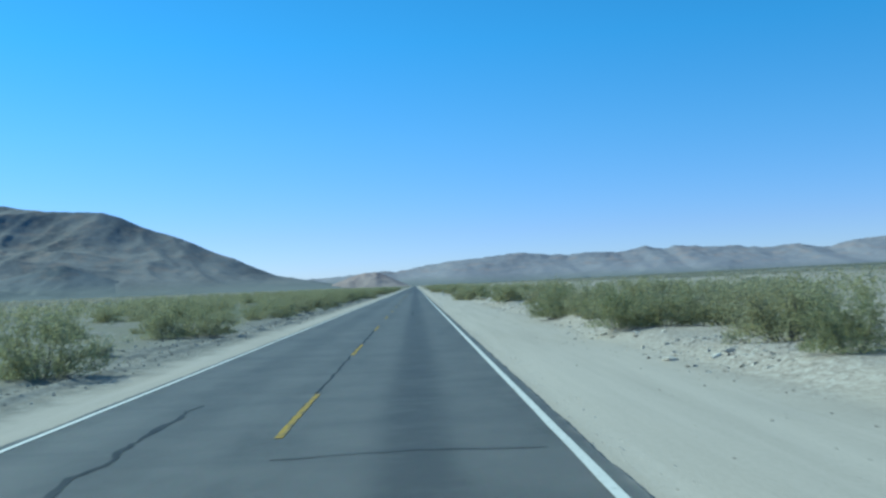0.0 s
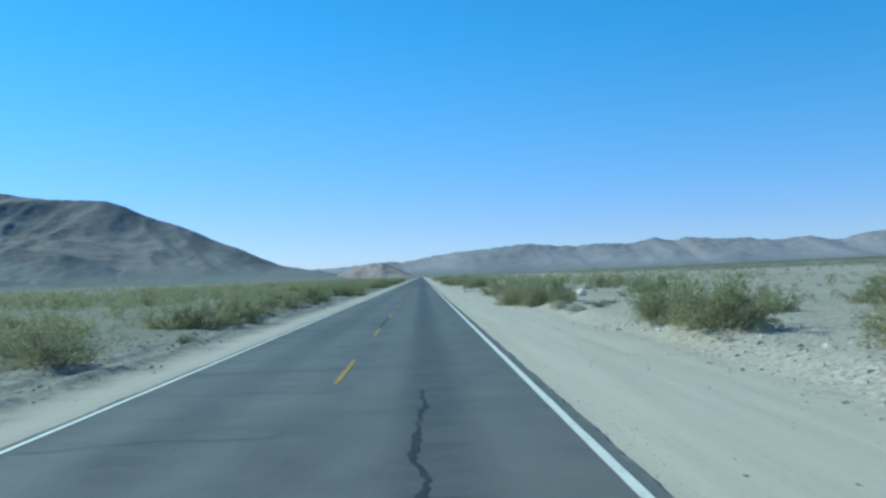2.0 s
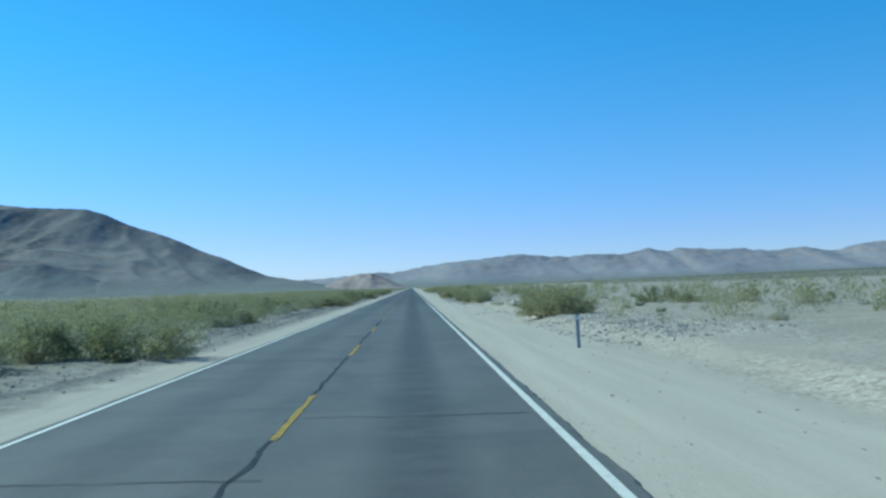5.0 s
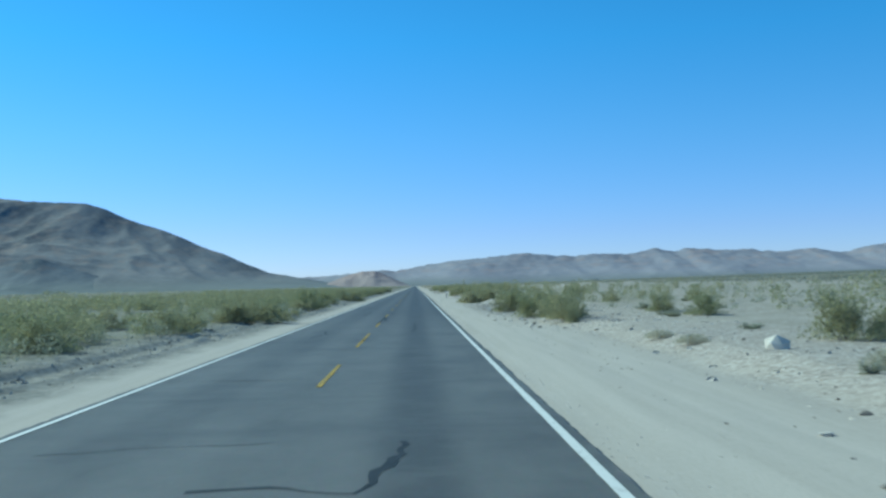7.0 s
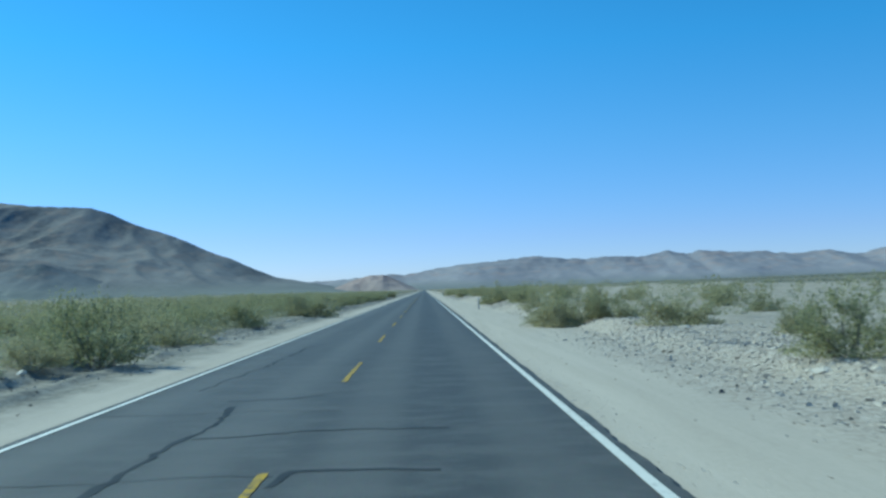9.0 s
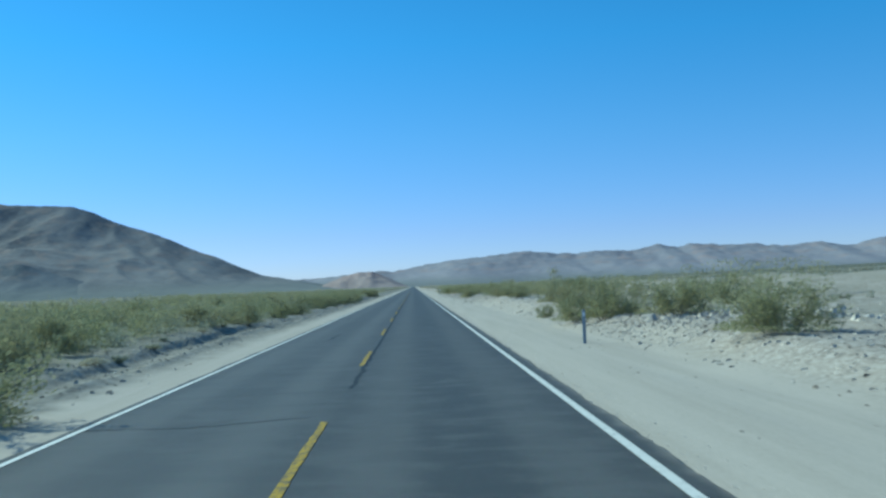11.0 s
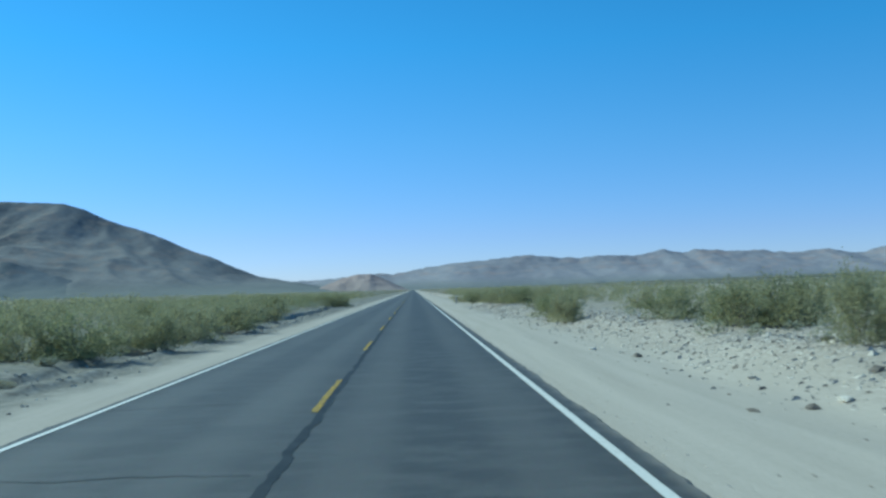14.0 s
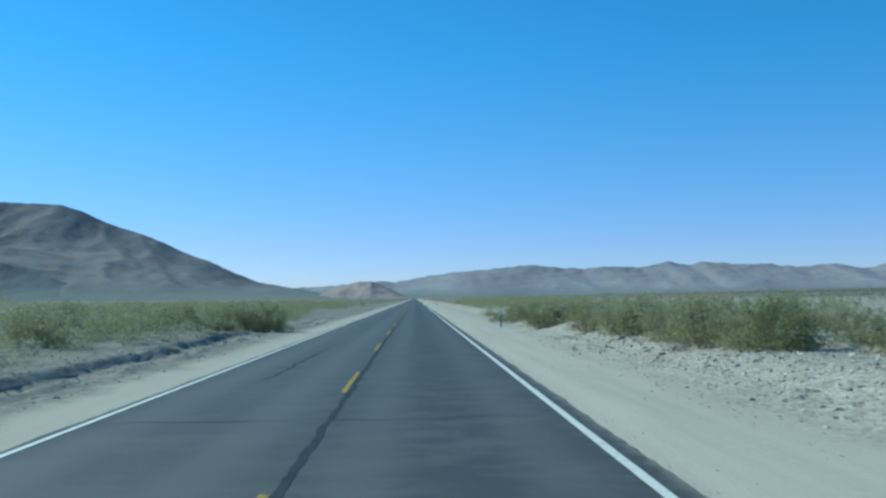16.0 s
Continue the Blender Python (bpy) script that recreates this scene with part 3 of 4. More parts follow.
def creosote(seed, tall=0, reach=2.1, leaves=6600, leaf=0.0395):
    """A shrub about 1.5 m high and 2 m wide: many stems fan out of one dark root, leafy towards their ends; tall adds thin stalks that stand out above it."""
    rng, nrng = random.Random(seed), np.random.default_rng(seed)
    paths, sprays, weights = [], [], []
    stems = rng.randint(18, 24)
    lop = rng.uniform(0, 2 * math.pi)
    for k in range(stems):
        a = 2 * math.pi * (k * 0.618 + rng.uniform(-0.1, 0.1))
        lean = rng.choice((0.1, 0.3, 0.55, 0.8, 1.1, 1.6)) + rng.uniform(-0.1, 0.1)
        d = Vector((math.cos(a) * lean, math.sin(a) * lean, 1.0)).normalized()
        o = rng.uniform(0.03, 0.25)
        # stems end on an uneven dome, wider on one side
        wide = 0.95 * (1 + 0.18 * math.cos(a - lop))
        size = rng.uniform(0.62, 0.96) / math.hypot(math.hypot(d.x, d.y) / wide, d.z / 1.42)
        main = stem_path((o * math.cos(a), o * math.sin(a), -0.08), d, size, 0.015, 0.12, rng)
        paths.append(main)
        for b in range(4):
            u = rng.uniform(0.2, 0.98)
            side = stem_path(along(main, u), main[-1][0] - main[0][0] + Vector((rng.uniform(-1, 1), rng.uniform(-1, 1), rng.uniform(-0.5, 0.6))) * 0.9,
                             rng.uniform(0.28, 0.52), 0.005, 0.2, rng, 2)
            paths.append(side)
            sprays.append(side)
            weights.append(0.6 + 0.7 * u)
    for k in range(tall):
        a = rng.uniform(0, 2 * math.pi)
        main = stem_path((0, 0, -0.05), (0.3 * math.cos(a), 0.3 * math.sin(a), 1), reach * rng.uniform(0.85, 1.05), 0.018, 0.1, rng, 7)
        paths.append(main)
        for b in range(4):
            side = stem_path(along(main, rng.uniform(0.6, 1.0)), (rng.uniform(-1, 1), rng.uniform(-1, 1), 0.6), rng.uniform(0.2, 0.4), 0.006, 0.2, rng, 3)
            paths.append(side)
            sprays.append(side)
            weights.append(1.3)
    pick = rng.choices(range(len(sprays)), weights, k=leaves)
    pts, aim = [], []
    for k in pick:
        u = rng.uniform(0.0, 1.0)
        p = along(sprays[k], u)
        d = (sprays[k][-1][0] - sprays[k][0][0]).normalized()
        pts.append((p.x, p.y, p.z))
        aim.append((d.x, d.y, d.z + 0.25))
    pts, aim = np.array(pts), np.array(aim)
    # leaves gather in tufts round the twigs
    pts += nrng.normal(size=(leaves, 3)) * np.where(nrng.random((leaves, 1)) < 0.4, 0.04, 0.11)
    # a skirt of low leafy shoots on part of the rim
    low = leaves // 5
    g = lop + nrng.normal(size=low) * 1.4
    r = nrng.uniform(0.35, 0.95, low)
    pts[:low] = np.stack([r * np.cos(g), r * np.sin(g), 0.06 + 0.5 * nrng.random(low) * (1.2 - r)], axis=1)
    pts[:, 2] = np.where(pts[:, 2] < 0.03, 0.03 + 0.1 * nrng.random(leaves), pts[:, 2])
    ob = new("creosote_bush")
    v, f = tubes(paths)
    part("stem_frame", mesh("stem_frame", v, f, BARK), ob, "thin dark grey stems")
    part("foliage", tris_mesh("foliage", sprays_of(pts, aim, leaf, 0.5, nrng), LEAF), ob)
    text = "tall open creosote bush with thin stalks standing above it" if tall else "spreading olive-green creosote bush with dark stems on sand"
    return tagged(ob, text, "bush", "desert bushes along the road")


def bursage(seed, leaves=1400):
    """A low grey-green dome about 1 m wide and 0.5 m high."""
    rng, nrng = random.Random(seed), np.random.default_rng(seed)
    paths = []
    for k in range(26):
        a = rng.uniform(0, 2 * math.pi)
        paths.append(stem_path((0, 0, -0.04), (math.cos(a), math.sin(a), rng.uniform(0.2, 1.6)), rng.uniform(0.35, 0.55), 0.008, 0.25, rng, 4))
    pts = []
    for k in range(leaves):
        p = along(paths[rng.randrange(26)], rng.uniform(0.3, 1.0))
        pts.append((p.x, p.y, max(0.02, p.z)))
    pts = np.array(pts) + nrng.normal(size=(leaves, 3)) * 0.03
    pts[:, 2] = np.maximum(pts[:, 2], 0.02)
    ob = new("bursage_bush")
    v, f = tubes(paths)
    part("stem_frame", mesh("stem_frame", v, f, BARK), ob)
    part("foliage", tris_mesh("foliage", leaf_quads(pts, 0.03, nrng, wide=0.75)[:, :3], GREY_LEAF), ob)
    return tagged(ob, "low grey-green bursage dome on sandy ground", "bush", "low desert bushes")


def tumbleweed(seed):
    """A dry straw-coloured mound of brush, flattened by the wind."""
    rng, nrng = random.Random(seed), np.random.default_rng(seed)
    paths = []
    for k in range(60):
        a, e = rng.uniform(0, 2 * math.pi), rng.uniform(0.1, 1.5)
        d = Vector((math.cos(a) * math.cos(e), math.sin(a) * math.cos(e), math.sin(e)))
        paths.append(stem_path(d * rng.uniform(0, 0.15) + Vector((0, 0, 0.02)), d, rng.uniform(0.25, 0.42), 0.005, 0.4, rng, 4))
    n = 2600
    d = nrng.normal(size=(n, 3))
    d /= np.linalg.norm(d, axis=1)[:, None]
    d[:, 2] = np.abs(d[:, 2])
    lump = 1 + 0.22 * np.sin(3 * np.arctan2(d[:, 1], d[:, 0]) + seed) * (1 - d[:, 2])
    pts = d * (nrng.uniform(0.25, 1.0, n) ** 0.4 * lump)[:, None] * (0.43, 0.43, 0.4)
    pts[:, 2] += 0.03
    ob = new("tumbleweed")
    v, f = tubes(paths)
    part("stem_frame", mesh("stem_frame", [(p.x, p.y, max(0.0, p.z)) for p in v], f, STRAW), ob)
    part("dry_brush", tris_mesh("dry_brush", leaf_quads(pts, 0.026, nrng, wide=0.5)[:, :3], DRY_LEAF), ob)
    return tagged(ob, "dry straw-coloured mound of tangled twigs on sand", "dead bush", "dry low bushes")


variants = {"c": [(s, 0, 0) for s in range(8)], "s": [(20, 2, 2.1), (21, 2, 2.0)], "S": [(23, 4, 2.45)], "b": [(s, 0, 0) for s in range(40, 46)]}
made = {}


def place_bush(kind, x, y, width, height, rng):
    """Stands one shrub of that kind, width and height on the ground."""
    if kind == "b":
        key = (kind,) + rng.choice(variants[kind])
        build, w0, h0 = (lambda: creosote(key[1] + 100, leaves=2500, leaf=0.061)), 1.75, 1.42
    elif kind in "csS":
        key = (kind,) + rng.choice(variants[kind])
        build, w0, h0 = (lambda: creosote(key[1] + 100, key[2], key[3])), 1.75, 1.42
    elif kind == "l":
        key = ("l", rng.randrange(4))
        build, w0, h0 = (lambda: bursage(key[1] + 200)), 0.95, 0.5
    else:
        key = ("t", rng.randrange(3))
        build, w0, h0 = (lambda: tumbleweed(key[1] + 300)), 0.85, 0.44
    sx, sz = width / w0, height / h0
    m = pose(x, y, ground_z(x, y) - 0.01, 0, 0, rng.uniform(0, 360))
    size = Matrix.Diagonal((sx, sx, sz, 1))
    if key not in made:
        ob = build()
        ob.matrix_basis = m
        ob.scale = (sx, sx, sz)
        made[key] = ob
        return ob
    src = made[key]
    ob = copy_thing(src, m)
    ob.scale = (sx, sx, sz)
    return ob


taken = []
brng = random.Random(11)


def row_of_bushes(rows):
    for kind, x, y, w, h in rows:
        # a wide clump is two or three shrubs grown together
        count = 1 if w < 2.3 or kind != "c" else 2 if w < 3.3 else 3
        for k in range(count):
            off = (k - (count - 1) / 2) * w * (0.62, 0.52, 0.38)[count - 1]
            size = w * 1.38 * (1, 0.66, 0.52)[count - 1]
            place_bush(kind, x + off, y + (brng.uniform(-0.9, 0.9) if count > 1 else 0), max(0.5, size), h * 1.1 * (brng.uniform(0.78, 1.0) if count > 1 else 1), brng)
        taken.append((x, y, w))


# between 0 and 40 m
row_of_bushes((
    ("c", 10.2, 18.1, 1.3, 1.26),
    ("c", 10.8, 22.3, 2.2, 1.60),
    ("c", -7.2, 23.5, 1.9, 1.56),
    ("c", 9.5, 31.9, 2.7, 1.55),
    ("c", 12.6, 27.5, 2.2, 1.55),
    ("c", 12.4, 31.0, 2.2, 1.6),
    ("c", 10.5, 36.6, 2.2, 1.55),
    ("c", 13.2, 37.0, 2.2, 1.5),
    ("c", 9.1, 39.0, 0.6, 0.90),
))
# between 40 and 80 m
row_of_bushes((
    ("c", -8.7, 40.8, 1.7, 1.19),
    ("c", -7.3, 42.2, 1.8, 1.08),
    ("c", 10.0, 41.4, 1.6, 1.3),
    ("c", 12.6, 42.0, 2.2, 1.5),
    ("c", 9.7, 44.3, 1.0, 1.30),
    ("c", 12.9, 48.5, 2.2, 1.5),
    ("c", 12.7, 55.5, 2.2, 1.5),
    ("c", 9.6, 46.9, 2.8, 1.68),
    ("c", 10.2, 51.6, 2.0, 1.70),
    ("c", -10.6, 57.8, 1.8, 1.25),
    ("c", 10.5, 59.7, 1.3, 1.44),
    ("c", -7.6, 65.1, 2.0, 0.99),
    ("c", 12.0, 65.4, 1.3, 1.59),
    ("c", 10.9, 66.3, 2.4, 1.5),
    ("c", -9.8, 68.3, 1.0, 0.97),
    ("c", -7.7, 71.2, 1.4, 1.16),
    ("c", 12.1, 73.4, 1.9, 1.6),
    ("c", -7.3, 77.8, 1.7, 1.20),
    ("c", 9.7, 79.0, 1.9, 1.40),
))
# between 80 and 120 m
row_of_bushes((
    ("c", 9.8, 81.1, 2.2, 1.5),
    ("c", 9.4, 84.8, 1.4, 1.35),
    ("c", -10.6, 84.6, 2.1, 1.41),
    ("l", -6.2, 86.4, 0.7, 0.44),
    ("c", 14.6, 88.7, 1.2, 1.12),
    ("c", 10.5, 89.8, 1.6, 1.2),
    ("c", 20.1, 92.4, 1.7, 1.20),
    ("c", -8.5, 96.6, 2.8, 1.49),
    ("t", 8.8, 98.1, 0.8, 0.34),
    ("l", 10.1, 99.1, 0.7, 0.42),
    ("c", -7.1, 100.3, 1.9, 1.42),
    ("t", 8.6, 102.2, 0.7, 0.43),
    ("l", 10.6, 104.4, 0.8, 0.20),
    ("l", 11.9, 105.9, 0.9, 0.29),
    ("c", -8.4, 106.8, 1.6, 1.26),
    ("c", 9.3, 107.0, 1.1, 0.80),
    ("c", 8.3, 109.8, 1.1, 1.30),
    ("c", -7.5, 110.0, 1.7, 1.09),
    ("c", 9.0, 110.4, 2.4, 1.60),
    ("c", 8.2, 114.8, 2.6, 1.59),
    ("c", -7.1, 116.7, 1.0, 1.02),
    ("c", 9.2, 119.3, 2.2, 1.60),
))
# between 120 and 160 m
row_of_bushes((
    ("c", 18.6, 123.5, 2.7, 1.35),
    ("c", -8.3, 123.8, 2.2, 1.26),
    ("c", 9.0, 124.6, 1.9, 1.47),
    ("c", -7.0, 130.5, 2.1, 1.56),
    ("c", 9.0, 139.2, 2.6, 1.68),
    ("c", -11.3, 159.6, 3.4, 1.70),
))
# between 160 and 200 m
row_of_bushes((
    ("c", -7.7, 163.4, 4.0, 1.60),
    ("c", 9.4, 183.4, 2.2, 1.60),
    ("c", 8.8, 184.8, 2.2, 1.66),
    ("c", 10.1, 185.4, 1.7, 1.45),
    ("c", -9.3, 186.4, 2.2, 1.55),
    ("c", -9.0, 191.4, 1.9, 1.45),
    ("c", 9.6, 187.5, 2.0, 1.50),
    ("l", 15.5, 192.2, 0.7, 0.35),
    ("c", -7.9, 192.2, 1.0, 0.70),
    ("l", 9.8, 193.1, 0.6, 0.40),
    ("c", 10.5, 197.0, 1.9, 1.32),
))
# between 200 and 240 m
row_of_bushes((
    ("c", 19.5, 205.0, 1.7, 1.24),
    ("l", 9.4, 205.3, 0.4, 0.28),
    ("c", -9.6, 208.7, 1.9, 1.42),
    ("c", 12.8, 213.2, 1.8, 1.43),
    ("t", 9.1, 214.4, 0.7, 0.26),
    ("c", -14.4, 217.0, 1.9, 1.43),
    ("t", 9.0, 217.4, 0.7, 0.25),
    ("c", -8.9, 217.4, 1.5, 1.05),
    ("c", -10.1, 220.2, 1.7, 1.3),
    ("l", 12.5, 219.5, 0.7, 0.26),
    ("c", -8.2, 228.4, 1.9, 1.16),
    ("c", 8.7, 231.4, 0.5, 0.86),
    ("c", 8.8, 232.8, 1.4, 1.30),
    ("c", -8.6, 232.7, 1.5, 1.1),
    ("c", 15.2, 233.1, 1.4, 1.05),
    ("c", -13.3, 234.5, 2.4, 1.31),
    ("c", 9.7, 236.0, 0.7, 0.79),
    ("c", 8.8, 236.5, 1.3, 1.03),
    ("c", 14.6, 238.6, 1.2, 1.04),
))
# between 240 and 280 m
row_of_bushes((
    ("c", -7.9, 240.4, 1.4, 1.24),
    ("c", 8.9, 240.9, 2.5, 1.38),
    ("c", -6.9, 241.6, 3.1, 1.41),
    ("c", 9.3, 246.8, 1.1, 1.24),
    ("c", -7.3, 249.9, 1.7, 1.16),
    ("c", 8.6, 252.3, 2.3, 1.51),
    ("c", 10.6, 253.8, 1.1, 1.23),
    ("c", -9.4, 256.8, 1.1, 1.24),
    ("c", 9.7, 261.9, 1.7, 1.35),
    ("c", -7.5, 266.1, 1.2, 0.78),
    ("c", -6.9, 268.6, 1.9, 1.86),
    ("c", 12.4, 271.2, 1.0, 0.96),
    ("c", 10.7, 277.9, 2.2, 1.09),
    ("c", -7.5, 278.8, 2.0, 1.22),
))
# between 280 and 320 m
row_of_bushes((
    ("c", 7.5, 285.8, 1.5, 1.23),
    ("c", 9.0, 286.9, 4.0, 1.36),
    ("c", 19.0, 292.7, 1.4, 1.01),
    ("c", -7.8, 292.9, 2.0, 1.44),
    ("c", 8.9, 297.1, 2.0, 1.38),
    ("c", -6.9, 313.2, 3.2, 1.62),
    ("c", 9.6, 319.6, 1.9, 1.25),
))
# between 320 and 360 m
row_of_bushes((
    ("c", 10.6, 331.5, 2.0, 1.35),
    ("c", 8.7, 334.4, 1.5, 1.46),
    ("c", 9.8, 334.9, 0.8, 0.55),
    ("c", 8.1, 337.2, 1.6, 1.19),
    ("c", -8.9, 342.2, 2.1, 1.33),
    ("c", 7.8, 344.9, 0.7, 0.70),
    ("c", 9.3, 346.5, 1.7, 1.36),
    ("c", 11.1, 346.8, 1.9, 1.24),
    ("c", -12.9, 347.5, 2.1, 1.67),
    ("c", -7.6, 348.6, 1.5, 1.36),
    ("s", 10.7, 359.3, 2.0, 1.36),
))
# between 360 and 400 m
row_of_bushes((
    ("c", -7.4, 360.2, 0.8, 0.76),
    ("c", -7.9, 368.6, 2.4, 1.38),
    ("c", -11.8, 373.1, 1.6, 1.20),
    ("c", 10.0, 376.4, 1.3, 0.85),
    ("c", -9.1, 381.4, 1.4, 0.85),
    ("s", 9.9, 383.9, 1.0, 1.05),
    ("c", 16.7, 384.0, 1.5, 1.49),
    ("c", -10.9, 384.2, 1.9, 1.3),
    ("c", -8.9, 387.8, 1.7, 1.2),
    ("c", 10.7, 384.7, 1.7, 1.25),
    ("c", 10.1, 386.9, 1.0, 0.98),
    ("c", -7.2, 386.9, 0.7, 0.99),
    ("c", 9.4, 388.0, 1.4, 1.16),
    ("c", 16.6, 390.0, 3.5, 1.73),
    ("c", -8.3, 395.0, 2.4, 1.35),
    ("c", 9.5, 396.2, 1.0, 1.57),
))
# between 400 and 440 m
row_of_bushes((
    ("c", 11.1, 404.9, 2.5, 1.46),
    ("c", -8.4, 406.3, 2.8, 1.46),
    ("c", 11.0, 407.6, 1.0, 1.16),
    ("c", -7.2, 409.9, 2.3, 1.41),
    ("c", 11.3, 414.6, 1.9, 1.25),
    ("c", -7.1, 415.8, 2.1, 1.45),
    ("c", 8.3, 421.3, 1.2, 1.54),
    ("c", -7.2, 423.0, 2.1, 1.48),
    ("c", 8.9, 425.9, 1.3, 1.01),
    ("c", 8.9, 429.3, 2.0, 1.31),
    ("c", -7.6, 430.0, 2.2, 1.49),
    ("c", 9.5, 436.7, 0.6, 0.59),
    ("c", -7.6, 437.0, 2.3, 1.24),
    ("c", 9.7, 438.9, 1.0, 0.88),
))
# between 440 and 480 m
row_of_bushes((
    ("c", 11.4, 445.2, 2.2, 1.2),
    ("c", 11.9, 449.6, 2.2, 1.25),
    ("c", 12.8, 454.0, 2.2, 1.3),
    ("c", -8.9, 447.3, 2.4, 1.41),
    ("c", -9.7, 456.0, 2.1, 1.05),
    ("c", 10.1, 456.7, 1.6, 1.34),
    ("c", 10.6, 458.0, 2.0, 1.50),
    ("c", 13.7, 459.5, 1.2, 1.06),
    ("c", 9.7, 460.8, 2.0, 1.26),
    ("c", 10.0, 463.4, 1.9, 1.40),
    ("c", -10.9, 464.4, 1.8, 1.43),
    ("c", 13.4, 464.2, 2.2, 1.35),
    ("c", 9.5, 466.5, 2.3, 1.34),
    ("c", 12.3, 468.6, 2.2, 1.3),
    ("c", 9.8, 470.0, 2.0, 1.40),
    ("c", 9.6, 474.2, 2.4, 1.30),
    ("c", -14.3, 476.4, 2.0, 1.38),
))
# between 480 and 520 m
row_of_bushes((
    ("c", -9.5, 482.4, 2.6, 1.42),
    ("c", -12.5, 483.6, 3.2, 1.60),
    ("c", 9.8, 484.8, 3.8, 1.32),
    ("c", -7.9, 486.7, 3.4, 1.85),
    ("c", 10.1, 500.5, 4.7, 1.55),
))


def free(x, y, gap):
    return all(abs(y - b) > gap + w / 2 or abs(x - a) > gap + w / 2 for a, b, w in taken)


def cover(x, y):
    """How closely shrubs stand, 0 to 1; bare sandy openings come and go."""
    open_sand = 1.0
    if x > 0:
        for y0, y1, reach in ((80, 138, 150), (198, 246, 110), (268, 292, 60), (456, 484, 60)):
            open_sand -= 0.93 * smooth(y0 - 8, y0 + 4, y - 0.35 * (x - 10)) * smooth(y1 + 8, y1 - 4, y - 0.6 * (x - 10)) * smooth(reach, reach * 0.6, x)
        open_sand *= 1 - 0.86 * smooth(20, 32, x) * smooth(215, 165, x)
        # the rocky heap and a cleared spot stay bare
        for x0, x1, y0, y1 in ((8.6, 15.0, 359, 383), (8.4, 11.2, 437, 446)):
            if x0 < x < x1 and y0 < y < y1:
                return 0.0
        open_sand -= 0.85 * smooth(325, 345, y) * smooth(425, 395, y) * smooth(15, 22, x) * smooth(60, 46, x)
    else:
        open_sand = 0.35 + 0.65 * smooth(28, 80, y)
    return open_sand * smooth(-0.3 if x < 0 else -0.55, 0.42 if x < 0 else 0.25, noise.noise(Vector((x * 0.035, y * 0.03, 21))) + 0.5 * noise.noise(Vector((x * 0.1, y * 0.1, 5))))


# low brush caught along the cut bank
for k in range(30):
    y0, y1 = brng.choice(((108, 138), (256, 272), (322, 348), (398, 418), (442, 480), (442, 480)))
    y = brng.uniform(y0, y1)
    w = brng.uniform(0.4, 0.9)
    place_bush(brng.choice("llt"), bank_left(y) - brng.uniform(0.1, 0.7), y, w, w * brng.uniform(0.25, 0.45), brng)
# small clumps on the bare western flat
for k in range(24):
    y, x = brng.uniform(16, 80), -brng.uniform(7.6, 17)
    if free(x, y, 0.4):
        w = brng.uniform(0.5, 1.3)
        place_bush(brng.choice("llc"), x, y, w, w * brng.uniform(0.4, 0.6), brng)
        taken.append((x, y, w))
# small dry clumps scattered over the open sand
for k in range(46):
    y = brng.choice((brng.uniform(90, 150), brng.uniform(165, 310)))
    x = brng.uniform(10.2, 26)
    if free(x, y, 0.6):
        w = brng.uniform(0.5, 1.1)
        place_bush(brng.choice("lllt"), x, y, w, w * brng.uniform(0.3, 0.5), brng)
        taken.append((x, y, w))


# shrubs behind the first row, each a thing of its own
count = 0
tries = 0
while count < 150 and tries < 20000:
    tries += 1
    side = brng.choice((-1, 1))
    y = brng.uniform(12, 500)
    first = 8.6 if (140 < y < 183 or 290 < y < 328) else (13.5 if side > 0 else 12.0)
    x = side * brng.uniform(first, 24)
    if brng.random() > cover(x, y) * (1.0 if side < 0 else 0.75) or not free(x, y, 1.0):
        continue
    kind = brng.choice("cccccl") if side < 0 else brng.choice("ccccll")
    if kind == "c":
        place_bush("b" if abs(x) > 11 else "c", x, y, brng.uniform(1.4, 2.7), brng.uniform(1.05, 1.65), brng)
        taken.append((x, y, 2))
    else:
        place_bush("l", x, y, brng.uniform(0.6, 1.2), brng.uniform(0.3, 0.55), brng)
        taken.append((x, y, 1))
    count += 1


